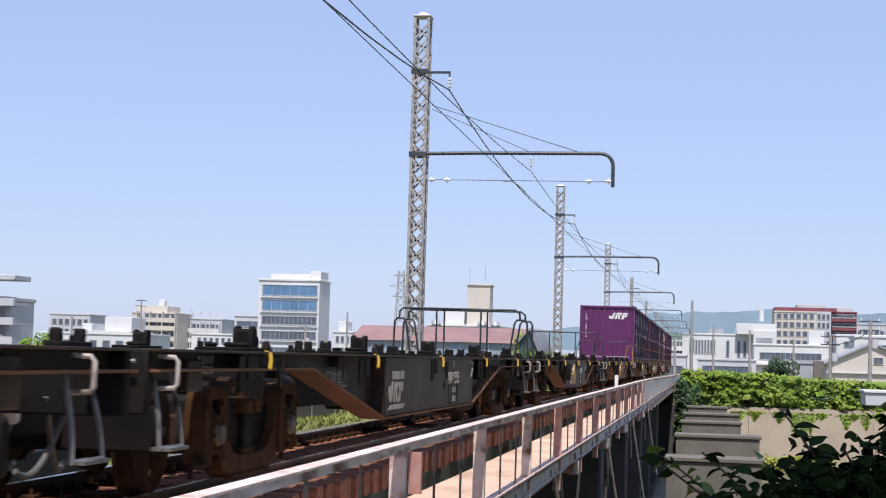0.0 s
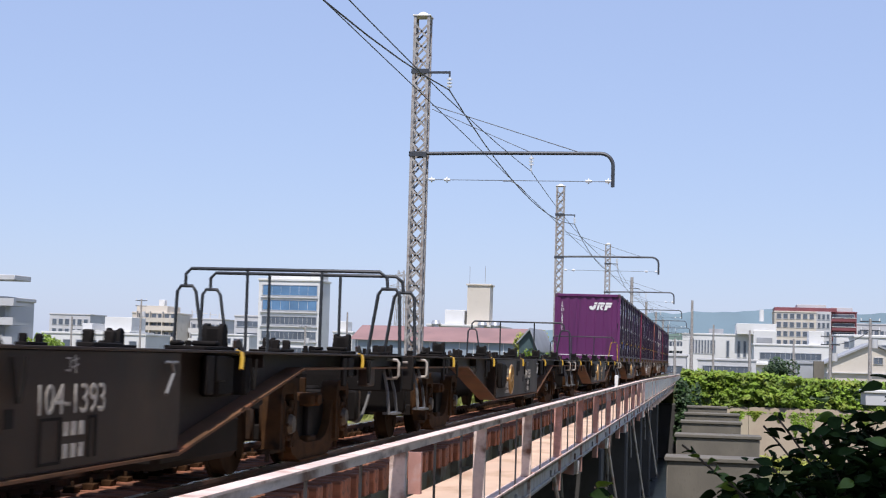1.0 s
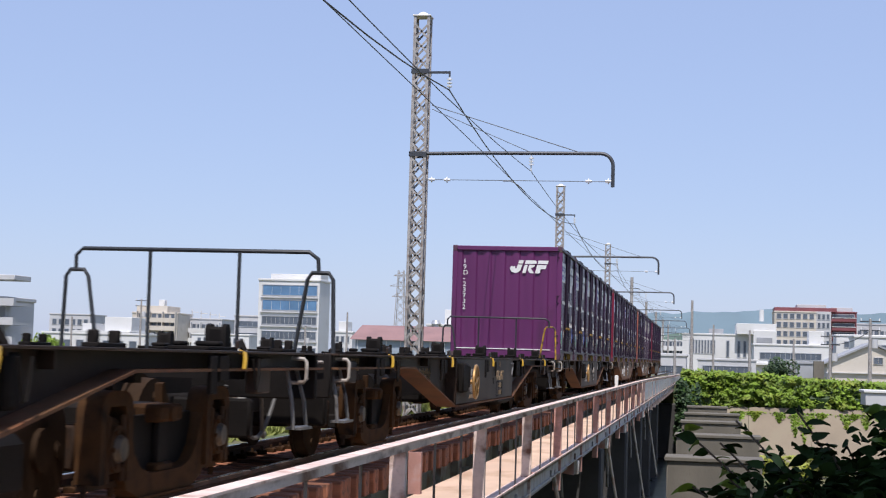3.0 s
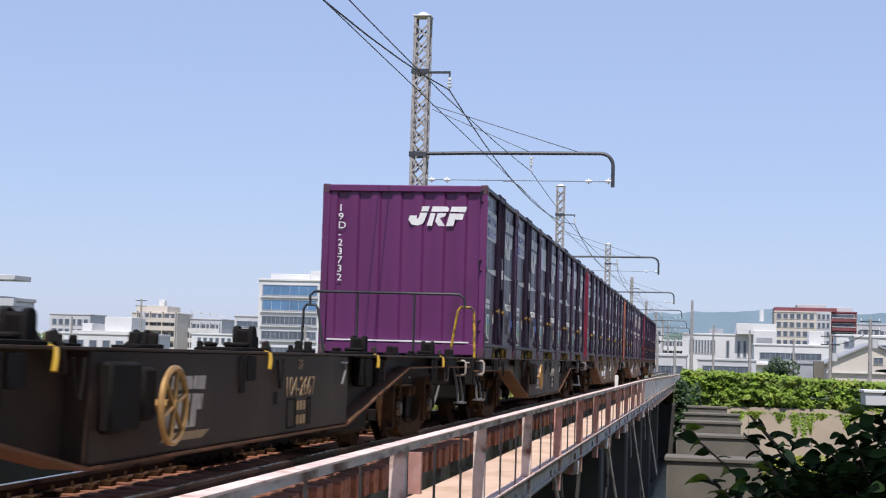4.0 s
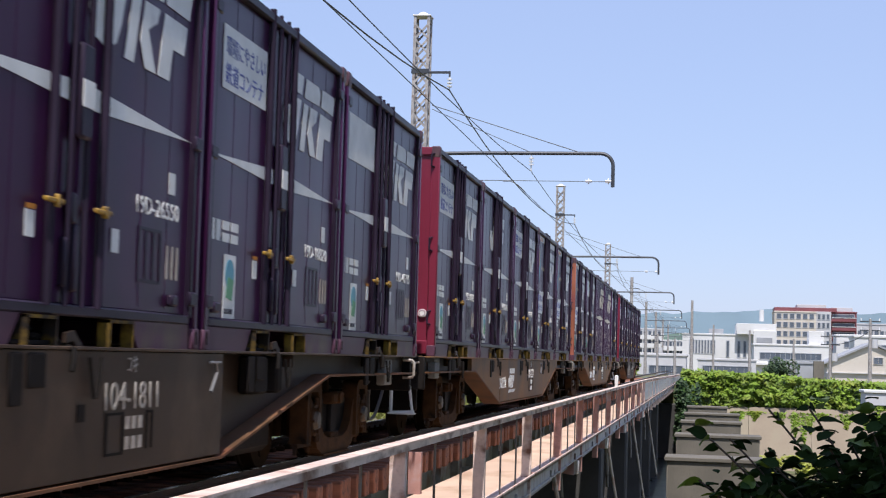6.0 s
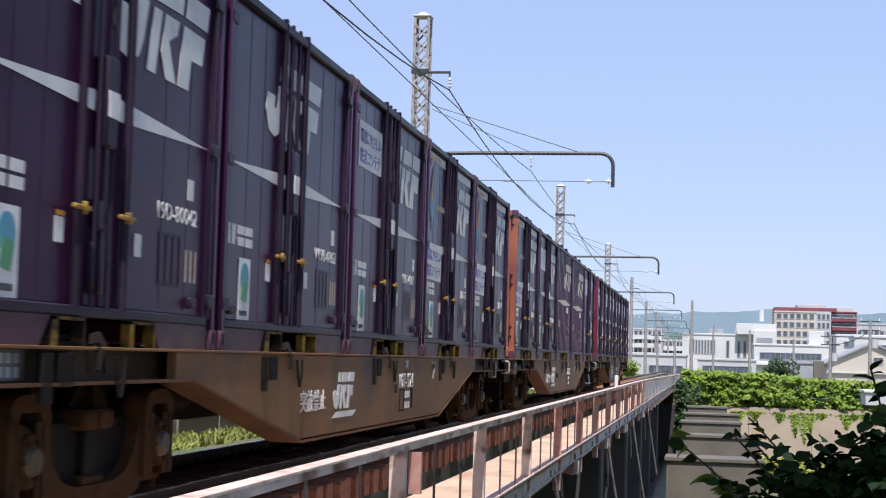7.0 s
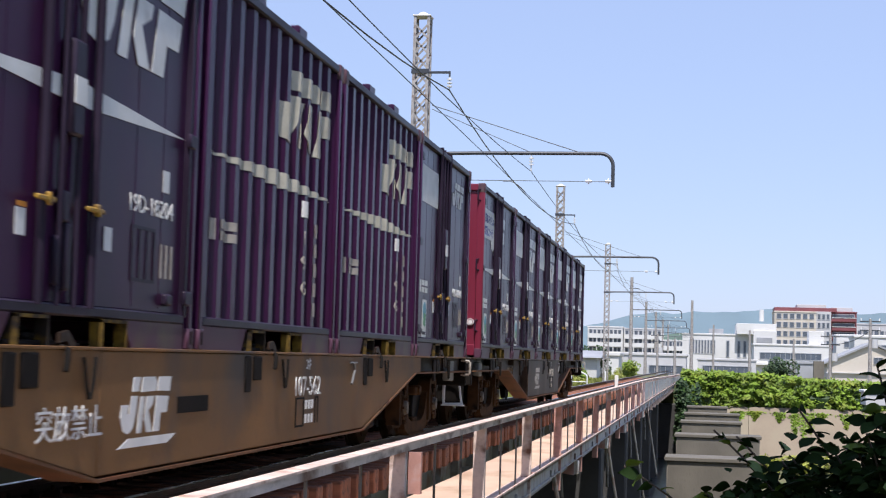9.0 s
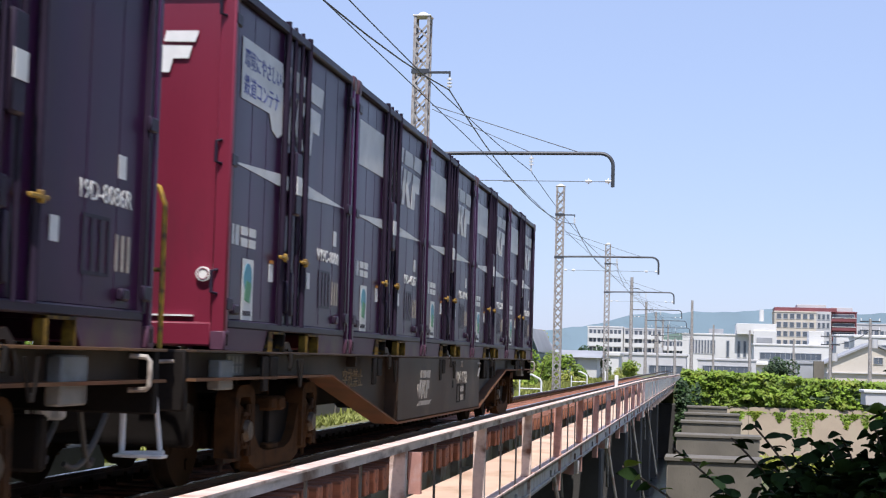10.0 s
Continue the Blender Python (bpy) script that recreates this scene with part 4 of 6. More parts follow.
def wagon(number, paint, ink, bare, rails, label, first=1.75):
    w = thing("container_wagon", label, "rail wagon", group="container wagons")
    low, mid = (0.385, 0.885) if bare else (0.315, 0.825)
    b0, b1, rear = (6.2, 12.2, 19.6 if bare else 19.25) if paint is not SILL_TAN else (5.95, 12.5, 19.25)
    for s in (-1, 1):
        def q(a, d):
            return (a, d) if s > 0 else (-d, -a)
        k = "%d%s%s" % (s, paint.name, bare)
        part("belly_panel", kept("belly" + k, lambda: Build().box(*q(1.19, 1.25), b0, b1, low + 0.012, 0.985, 0.006)), paint, w, "deep side sill panel")
        wx = q(1.08, 1.11)
        web = [(-0.5, 0.985), (b0, 0.985), (b0, low + 0.012), (3.2, mid), (-0.5, mid)]
        tail = [(rear, 0.985), (b1, 0.985), (b1, low + 0.012), (15.2, mid), (rear, mid)]
        for e, u in (("a", b0 - 0.014), ("b", b1 + 0.004)):
            part("belly_end", kept("belly_end" + e + k, lambda: Build().box(*q(1.085, 1.246), u, u + 0.01, low + 0.014, 0.984)), paint, w)
        web_paint = SILL_BROWN if paint is SILL_TAN else paint
        part("end_web", kept("web_a" + k, lambda: Build().prism(web, 0, *wx)), web_paint, w)
        part("end_web", kept("web_b" + k, lambda: Build().prism(tail, 0, *wx)), web_paint, w)
        if paint is SILL_TAN:
            part("belly_wing", kept("wing_a" + k, lambda: Build().prism([(2.9, 0.985), (b0 - 0.004, 0.985), (b0 - 0.004, low + 0.012), (3.2, mid), (2.9, mid)], 0, *q(1.19, 1.248))), paint, w)
            part("belly_wing", kept("wing_b" + k, lambda: Build().prism([(15.5, 0.985), (b1 + 0.004, 0.985), (b1 + 0.004, low + 0.012), (15.2, mid), (15.5, mid)], 0, *q(1.19, 1.248))), paint, w)
        fl = lambda: Build().prism([(-0.5, mid), (3.2, mid), (b0, low), (b1, low), (15.2, mid), (rear, mid), (rear, mid - 0.018), (15.2, mid - 0.018), (b1, low - 0.018), (b0, low - 0.018), (3.2, mid - 0.018), (-0.5, mid - 0.018)], 0, *q(1.0, 1.262))
        part("lower_flange", kept("flange" + k, fl), FLANGE, w, "rusty brown lower flange")
        part("upper_flange", kept("upper" + k, lambda: Build().box(*q(1.02, 1.262), -0.5, rear, 0.987, 1.004, 0.003)), paint, w)
        for y in (1.4, 4.35, 14.2, 17.1):
            part("stiffener", kept("stiff%.1f" % y + k, lambda: Build().box(*q(1.11, 1.2), y, y + 0.03, 0.887, 0.98)), paint, w)
        for y, d in ((13.0, 0.35), (13.6, 0.15)):
            part("valve_box", kept("valve%.1f" % y + k, lambda: Build().box(*q(1.11, 1.24), y, y + d, 0.70, 0.97, 0.02)), UNDER, w, "dark valve box")
        part("release_rod", kept("release" + k, lambda: Build().tube([(s * 1.25, 11.95, 0.93), (s * 1.275, 11.97, 0.92), (s * 1.275, 12.0, 0.86), (s * 1.275, 11.88, 0.74)], 0.012, 6).rod((s * 1.25, 11.9, 0.925), (s * 1.28, 12.05, 0.925), 0.011, 6)), PIPE, w)
        for e, y in (("a", -0.35), ("b", 18.8)):
            st = Build().tube([(s * 1.16, y, mid), (s * 1.22, y - 0.03, 0.62), (s * 1.24, y - 0.05, 0.42), (s * 1.24, y + 0.36, 0.42), (s * 1.22, y + 0.34, 0.62), (s * 1.16, y + 0.3, mid)], 0.016, 6).box(*q(1.17, 1.3), y - 0.02, y + 0.32, 0.405, 0.425)
            if bare or (e == "a" and number == "104-1811"):
                part("step", kept("step" + k + e, lambda: st), PIPE, w, "grey pipe step")
            if bare or e == "b" or number == "104-1811":
                part("grab_handle", kept("grab" + k + e, lambda: Build().tube([(s * 1.2, y, 0.96), (s * 1.3, y, 0.955), (s * 1.32, y, 0.93), (s * 1.32, y, 0.8), (s * 1.3, y, 0.775), (s * 1.2, y, 0.77)], 0.015, 8)), FADED, w, "white grab handle")
            part("card_holder", kept("card" + k + e, lambda: Build().box(*q(1.11, 1.2), y - 0.95, y - 0.6, 0.70, 0.96, 0.012) if e == "b" else Build().box(*q(1.11, 1.2), y + 0.55, y + 0.85, 0.74, 0.94, 0.01)), SILL if bare else CARD_GREY, w)
        part("distributor", kept("distributor" + k, lambda: Build().box(*q(0.35, 0.95), 12.7, 14.5, 0.22, 0.55, 0.05)), UNDER, w)
        part("reservoir", kept("tank" + k, lambda: Build().rod((s * 0.45, 4.3, 0.66), (s * 0.45, 5.3, 0.66), 0.13, 16)), UNDER, w)
        for i in range(5):
            lock(w, first + PITCH * i, s, bare)
    part("centre_sill", kept("centre_sill", lambda: Build().box(-0.28, 0.28, -0.5, 19.15, 0.66, 0.97).box(-0.28, 0.28, 5.5, 13.0, 0.45, 0.75)), UNDER, w)
    for i in range(9):
        part("cross_beam", kept("cross_beam", lambda: Build().box(-1.08, 1.08, -0.06, 0.06, 0.80, 0.98)), UNDER, w, "", pose(0, 0.6 + 2.16 * i, 0))
    for y in (-0.55, rear - 0.05):
        d = -1 if y < 0 else 1
        part("end_beam", kept("end_beam%.1f" % y, lambda: Build().box(-1.2, 1.2, y, y + 0.1, 0.62, 1.0, 0.012)), UNDER, w)
        u0, u1 = (y + 0.11, y + 1.2) if y < 0 else (y - 1.1, y - 0.01)
        part("draft_gear", kept("draft%.1f" % y, lambda: Build().box(-0.34, 0.34, u0, u1, 0.45, 0.66, 0.02)), UNDER, w)
        part("cross_plate", kept("plate%.1f" % y, lambda: Build().box(-0.95, 0.95, y - d * 0.95 - 0.06, y - d * 0.95 + 0.06, 0.34, 0.64, 0.02)), UNDER, w)
        part("coupler", kept("coupler%d%.1f" % (d, y), lambda: Build().box(-0.12, 0.12, min(y, y + d * 0.42), max(y, y + d * 0.42), 0.76, 0.98, 0.03)), BOGIE, w)
        for x in (0.45, 0.75):
            part("brake_hose", kept("hose%d%.2f%.1f" % (d, x, y), lambda: Build().tube([(x - 0.1 * u, y + d * (0.5 * u), 0.72 - 0.44 * math.sin(math.pi * 0.62 * u)) for u in [k / 12 for k in range(13)]], 0.018, 8)), HOSE, w)
        part("coupling_lever", kept("coupling%d%.1f" % (d, y), lambda: Build().tube([(1.15, y + d * 0.06, 0.93), (0.5, y + d * 0.08, 0.9), (0.2, y + d * 0.3, 0.86)], 0.014, 6).tube([(1.02, y + d * 0.05, 0.94), (0.98, y + d * 0.1, 0.8), (0.98, y + d * 0.12, 0.62)], 0.016, 6)), FADED, w)
        part("air_cock", kept("cock%d%.1f" % (d, y), lambda: Build().rod((0.5, y + d * 0.06, 0.66), (0.42, y + d * 0.2, 0.6), 0.035, 8).box(0.36, 0.5, y + d * 0.16 - 0.05, y + d * 0.16 + 0.05, 0.55, 0.68, 0.02)), PALE_STEEL, w)
    bogie(w, 2.15)
    bogie(w, 16.35)
    for front in rails:
        if front == "tall":
            part("grab_pole", Build().tube([(0.70, -0.42, 2.05), (0.87, -0.42, 2.06), (0.95, -0.42, 2.02), (0.99, -0.42, 1.92), (0.99, -0.42, 0.95)], 0.018, 8).rod((0.82, -0.42, 1.50), (0.99, -0.42, 1.50), 0.016, 6), YELLOW, w, "yellow grab pole")
        else:
            end_rail(w, -0.42 if front else 19.5, not bare)
        if front == "tall":
            part("end_step", Build().tube([(0.83, -0.58, 0.8), (0.83, -0.58, 0.36), (1.10, -0.58, 0.36)], 0.022, 8).rod((1.02, -0.58, 0.8), (1.08, -0.58, 0.36), 0.016, 6).rod((0.83, -0.58, 0.62), (1.04, -0.58, 0.64), 0.014, 6).box(0.81, 1.12, -0.68, -0.56, 0.335, 0.355, 0.004), WHITE, w, "white pipe end step")
    wheel = ring(Build(), (1.36, 7.2, 0.68), 0.215, 0.020, 24)
    for k in range(3):
        a = k * math.pi / 3 + 0.3
        wheel.rod((1.36, 7.2 - 0.205 * math.cos(a), 0.68 - 0.205 * math.sin(a)), (1.36, 7.2 + 0.205 * math.cos(a), 0.68 + 0.205 * math.sin(a)), 0.016, 6)
    wheel.rod((1.25, 7.2, 0.68), (1.38, 7.2, 0.68), 0.035, 8)
    if number in ("104-2667", "104-1323", "104-1811"):
        part("hand_wheel", wheel, BRASS, w, "golden brake hand wheel")
        part("brake_gear", Build().box(1.25, 1.33, 6.3, 6.75, 0.55, 0.93, 0.02).box(1.25, 1.31, 6.85, 7.05, 0.6, 0.9, 0.02), UNDER, w)

    def mark(name, me, m, u, v, off=1.252, label=""):
        me = put(me, SIDE, u, v, off)
        me.materials.clear()
        part(name, me, m, w, label)

    big = LOGO.copy()
    big.transform(Matrix.Diagonal((0.9, 0.95, 1, 1)))
    tan = paint is SILL_TAN
    lx = 6.35 if number == "104-1393" else 7.3 if not tan else 7.0 if rails else 6.25
    mark("emblem", big, WHITE if tan else FADED, lx, 0.53, label="white slanted emblem")
    mark("underline", decal("underline", [[(0, 0), (0.8, 0.0), (0.95, 0.05), (0.15, 0.05)]]), ink, lx - 0.02, 0.455)
    nx = 9.95 if tan else 10.08
    mark("number", lettering(number, 0.215, 1.12 if len(number) > 7 else 1.22), ink, nx, 0.67, label="white wagon number")
    mark("kind_mark", lettering("コキ", 0.11, 0.8), ink, nx + 0.35, 0.875)
    mark("frame_mark", decal("frames", [block(0, 0.03, 0, 0.2), block(0.24, 0.27, 0, 0.2), block(0, 0.27, 0.2, 0.215), block(0, 0.27, -0.015, 0)]), UNDER, nx + 0.06, 0.44)
    mark("frame_mark", decal("frames", [block(0, 0.025, 0, 0.2), block(0.09, 0.115, 0, 0.2), block(0, 0.115, 0.2, 0.215)]), UNDER, nx + 0.68, 0.44)
    mark("load_mark", decal("bars", [block(0.1 * k, 0.1 * k + 0.06, v, v + 0.07) for k in range(3) for v in (0, 0.11)]), ink, nx + 0.36, 0.45)
    mark("warning", lettering("突放禁止", 0.185, 1.2), ink if bare else GOLDEN, 4.2, 0.71, 1.112) if not tan else mark("warning", lettering("突放禁止", 0.185, 1.17), ink, lx - 1.11, 0.55)
    if not bare:
        mark("tare_plate", decal("plate", [block(0, 0.42, 0, 0.15)]), CARD_GREY, 0.6, 0.832, 1.114)
    mark("tare_mark", decal("bars", [block(0.09 * k + 0.02, 0.09 * k + 0.075, v, v + 0.05) for k in range(4) for v in (0.012, 0.08)]), ink, 0.61, 0.835, 1.118)
    mark("hole", decal("hole", [block(0, 0.6, 0, 0.1)] if number == "107-562" else [block(0, 0.1, 0, 0.09)]), UNDER, 7.2 if number == "107-562" else 9.75, 0.62)
    return w


CARD_GREY = mat("card_holder_grey", (0.22, 0.22, 0.21), 0.6, var=0.2, scale=5, bump=0.05, stain=(0.08, 0.07, 0.06), amount=0.4)
HOSE = mat("grey_rubber_hose", (0.07, 0.068, 0.065), 0.6, var=0.3, bump=0.05)
BRASS = mat("tarnished_brass", (0.38, 0.22, 0.08), 0.4, metal=0.4, var=0.3, bump=0.1)
DARK_LABEL = "empty dark grey flat container wagon with locks and levers"
for number, shift, rails in (("104-2667", -21.15, [True]), ("104-1323", -41.8, [True]), ("104-1393", -62.6, [False]), ("104-1204", -83.05, [])):
    rides(wagon(number, SILL, GOLDEN if shift == -21.15 else FADED, True, rails, DARK_LABEL), START + shift)
for number, shift, row, paint, rails in (("104-1811", -0.28, 0.0, SILL_BROWN, [True]), ("107-521", 20.38, 20.36, SILL_TAN, ["tall"]), ("107-562", 40.70, 40.66, SILL_TAN, []), ("104-1702", 61.0, 61.1, SILL_BROWN, ["tall"])):
    label = "grey-brown loaded flat container wagon with white lettering" if paint is SILL_TAN else "loaded flat container wagon with a deep fishbelly sill"
    rides(wagon(number, paint, WHITE if paint is SILL_TAN else FADED, False, rails, label, 1.55 + row - shift), START + shift)


# ---- the town behind ----
W_WHITE = mat("white_render", (0.62, 0.62, 0.61), 0.8, var=0.07, scale=0.15, fine=2, bump=0.05, stain=(0.55, 0.54, 0.52), amount=0.3, stain_scale=0.3)
W_GREY = mat("light_grey_render", (0.50, 0.50, 0.51), 0.8, var=0.1, scale=0.15, fine=2, bump=0.05, stain=(0.38, 0.37, 0.36), amount=0.3, stain_scale=0.3)
W_BEIGE = mat("beige_render", (0.56, 0.51, 0.44), 0.8, var=0.1, scale=0.15, fine=2, bump=0.05, stain=(0.42, 0.37, 0.31), amount=0.3, stain_scale=0.3)
W_MAROON = mat("maroon_tile_wall", (0.20, 0.06, 0.07), 0.6, var=0.15, scale=0.3, fine=3, bump=0.05)
W_STEEL = mat("blue_grey_cladding", (0.26, 0.31, 0.36), 0.5, var=0.12, scale=0.4, fine=3, bump=0.05)
W_TEAL = mat("dark_teal_cladding", (0.05, 0.085, 0.09), 0.5, var=0.2, scale=0.8, fine=4, bump=0.1)
R_RED = mat("brown_red_roof", (0.26, 0.15, 0.14), 0.7, var=0.15, scale=0.4, fine=3, bump=0.1)
R_GREY = mat("grey_roof", (0.30, 0.31, 0.33), 0.7, var=0.15, scale=0.4, fine=3, bump=0.1)
GLASS = mat("window_glass", (0.10, 0.12, 0.15), 0.08, var=0.25, scale=0.4, bump=0)
# The sky's reflection is put into this glass as a blue base colour.
GLASS_BLUE = mat("blue_window_glass", (0.10, 0.20, 0.34), 0.08, var=0.2, scale=0.4, bump=0)
FRAME = mat("aluminium_frame", (0.45, 0.46, 0.48), 0.4, metal=0.5, var=0.1, bump=0)
# Distance haze is put into the base colours of both hills.
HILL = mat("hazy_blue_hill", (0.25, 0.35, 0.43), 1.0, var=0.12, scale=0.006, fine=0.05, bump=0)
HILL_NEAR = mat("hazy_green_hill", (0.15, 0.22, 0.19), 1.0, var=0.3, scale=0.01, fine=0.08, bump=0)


def window(parent, x0, x1, y, z0, z1, glass, panes=1):
    f = Build()
    t = min(0.12, (z1 - z0) * 0.1)
    f.box(x0 - t, x1 + t, y - 0.10, y, z0 - t, z0).box(x0 - t, x1 + t, y - 0.10, y, z1, z1 + t)
    f.box(x0 - t, x0, y - 0.10, y, z0, z1).box(x1, x1 + t, y - 0.10, y, z0, z1)
    w = part("window", f, FRAME, parent)
    d = (x1 - x0) / panes
    for i in range(panes):
        part("pane", Build().box(x0 + i * d + 0.02, x0 + (i + 1) * d - 0.02, y - 0.05, y - 0.01, z0 + 0.01, z1 - 0.01), glass, w)


def house(label, x0, x1, y, z1, depth, wall, category="building", z0=-0.7, parapet=True):
    h = thing("building", label, category, pose(0, 0, 0))
    part("wall", Build().box(x0, x1, y, y + depth, z0, z1), wall, h)
    if parapet:
        part("roof", Build().box(x0 - 0.15, x1 + 0.15, y - 0.15, y + depth + 0.15, z1, z1 + 0.35, 0.05), wall, h)
    return h


def grid(h, x0, x1, y, zs, n, high, glass, share=0.6, panes=1):
    d = (x1 - x0) / n
    for z in zs:
        for i in range(n):
            window(h, x0 + d * (i + 0.5 - share / 2), x0 + d * (i + 0.5 + share / 2), y, z, z + high, glass, panes)


def balconies(h, x0, x1, y, zs, wall, n):
    """Storeys of recessed glass behind balcony fronts."""
    for z in zs:
        part("balcony", Build().box(x0, x1, y - 1.2, y, z - 0.15, z).box(x0, x1, y - 1.2, y - 1.08, z, z + 1.0), wall, h)
        d = (x1 - x0) / n
        for i in range(n):
            window(h, x0 + d * i + 0.35 * d * 0.5, x0 + d * (i + 1) - 0.35 * d * 0.5, y, z + 0.2, z + 2.0, GLASS)
    for i in range(n // 2 + 1):
        x = x0 + (x1 - x0) * i / (n // 2)
        part("fin", Build().box(x - 0.1, x + 0.1, y - 1.25, y, zs[0], zs[-1] + 2.5), wall, h)


# the white office block with blue strip windows
o = house("white office block with blue strip windows", -64.3, -54.6, 240, 12.0, 7, W_WHITE)
part("penthouse", Build().box(-63.0, -56.2, 242, 246, 12.3, 13.2, 0.05), W_WHITE, o)
part("stair_tower", Build().box(-56.4, -54.7, 241, 246, 12.3, 13.7, 0.05), W_WHITE, o)
for k, z in enumerate((0.5, 3.0, 5.3, 7.5, 9.8)):
    window(o, -63.6, -55.0, 240, z, z + (1.15 if k < 3 else 1.5), GLASS if k < 3 else GLASS_BLUE, 12 if k < 3 else 6)
    part("sill_band", Build().box(-63.9, -54.8, 239.75, 240, z - 0.45, z - 0.25, 0.02), W_GREY, o)

# the open stair building
s = house("grey concrete block with open zigzag stairs", -60.5, -55.2, 131, 5.2, 6, W_GREY)
part("column", Build().box(-57.2, -55.9, 129.5, 131, -0.6, 7.0, 0.05), W_STEEL, s)
part("canopy", Build().box(-60, -53.4, 128.6, 132, 6.9, 7.35, 0.04), W_GREY, s)
for k in range(4):
    z = 0.2 + 1.65 * k
    part("stair_flight", Build().prism([(-60, z + 1.7), (-57, z + 1.5), (-55, z + 0.2), (-53.4, z + 0.2), (-53.4, z - 0.45), (-55.3, z - 0.45), (-57.2, z + 0.8), (-60, z + 1.0)], 1, 128.6, 129.2), W_GREY, s)
    part("landing", Build().box(-55.2, -53.4, 129.2, 132, z - 0.45, z - 0.2), W_GREY, s)

s.matrix_basis = pose(-0.65, 0, -0.4)
h = house("distant grey flat-roofed apartment block", -175.6, -163.7, 420, 9.6, 12, W_GREY)
grid(h, -175, -164, 420, (4.2, 6.9), 6, 1.5, GLASS, 0.62)
h = house("plain white warehouse with a flat roof", -119.2, -107.5, 300, 3.8, 14, W_WHITE)
part("upper_block", Build().box(-113.4, -107.8, 302, 310, 4.15, 7.0, 0.05), W_WHITE, h)
part("upper_block", Build().box(-118, -116, 302, 310, 4.15, 5.6, 0.05), W_WHITE, h)
h = house("white low shed before the town", -104, -86, 250, 3.0, 12, W_WHITE)
grid(h, -103, -87, 250, (0.8,), 7, 1.2, GLASS, 0.5)
h = house("beige apartment block with stepped balconies", -136.7, -125, 380, 9.6, 12, W_BEIGE)
part("upper_storey", Build().box(-136, -128, 381, 391, 9.9, 11.6, 0.05), W_BEIGE, h)
part("water_tank", Build().box(-131, -129.5, 383, 385, 11.6, 13.2, 0.1), W_WHITE, h)
balconies(h, -135.2, -125.2, 380, [0.4, 3.0, 5.6, 8.0 - 0.4], W_BEIGE, 6)
h = house("grey and white apartment block with roof frames", -128, -116.6, 390, 8.6, 12, W_GREY)
balconies(h, -127, -117, 390, [0.4, 2.9, 5.4], W_WHITE, 8)
for i in range(4):
    x = -125 + 2.4 * i
    part("roof_frame", Build().box(x, x + 0.2, 391, 391.2, 8.9, 11.2 - 0.3 * i).box(x, x + 1.8, 391, 391.2, 10.4 - 0.3 * i, 10.6 - 0.3 * i), W_WHITE, h)
h = house("low white building cluster", -98, -86, 310, 4.0, 8, W_WHITE)
grid(h, -97, -87, 310, (0.6, 2.4), 8, 1.0, GLASS, 0.5)
h = house("grey office block with ribbon windows", -95.2, -86, 330, 8.3, 10, W_GREY)
for z in (1.2, 3.7, 6.2):
    window(h, -94.6, -86.6, 330, z, z + 1.1, GLASS, 7)
h = house("small white house with a roof terrace", -66.4, -62.6, 300, 5.0, 8, W_WHITE)
part("terrace_room", Build().box(-65.6, -63.8, 301, 305, 5.3, 7.2, 0.05), W_WHITE, h)
grid(h, -66, -63, 300, (1.0, 3.2), 3, 1.1, GLASS, 0.5)

# the long warehouse with a brown-red roof
h = thing("warehouse", "long blue-grey warehouse with a brown-red roof", "warehouse")
part("wall", Build().box(-33.2, -14.0, 170, 184, -0.7, 2.6), W_STEEL, h)
part("roof", Build().prism([(169.6, 2.6), (176, 4.3), (177.5, 4.3), (184.4, 2.6)], 0, -33.8, -13.6), R_RED, h)
for i in range(12):
    part("cladding_rib", Build().box(-33 + 1.6 * i, -32.94 + 1.6 * i, 169.93, 170, -0.6, 2.55), W_WHITE, h)
h = thing("warehouse", "grey gabled warehouse end beside the line", "warehouse")
part("wall", Build().prism([(-15.0, -0.7), (-12.6, -0.7), (-12.6, 2.3), (-13.9, 3.6), (-15.0, 2.6)], 1, 166, 182), W_STEEL, h)
part("roof", Build().prism([(-15.2, 2.4), (-13.9, 3.65), (-12.4, 2.05), (-12.4, 2.2), (-13.9, 3.82), (-15.2, 2.55)], 1, 165.8, 182.2), R_GREY, h)

h = house("white factory building with a tall tower", -41.1, -29.0, 260, 6.0, 16, W_WHITE)
part("tower", Build().box(-34.8, -31.0, 262, 266, 6.3, 12.9, 0.05), W_BEIGE, h)
part("tower_cap", Build().box(-35.0, -30.8, 261.8, 266.2, 12.9, 13.2, 0.05), W_BEIGE, h)
part("upper_storey", Build().box(-38.5, -35.2, 262, 270, 6.35, 8.8, 0.05), W_WHITE, h)
for x in (-39.5, -31.8, -29.7):
    part("vent", Build().rod((x, 259.4, 5.2), (x, 259.4, 6.3), 0.5, 12).rod((x, 259.4, 6.3), (x, 259.4, 6.9), 0.85, 12, 0.6), FRAME, h)
for x in (-34.6, -32.0):
    part("antenna", Build().rod((x, 263, 13.2), (x, 263, 16.2), 0.04, 6), FRAME, h)
grid(h, -40.5, -29.5, 260, (3.2,), 9, 0.9, GLASS, 0.55)

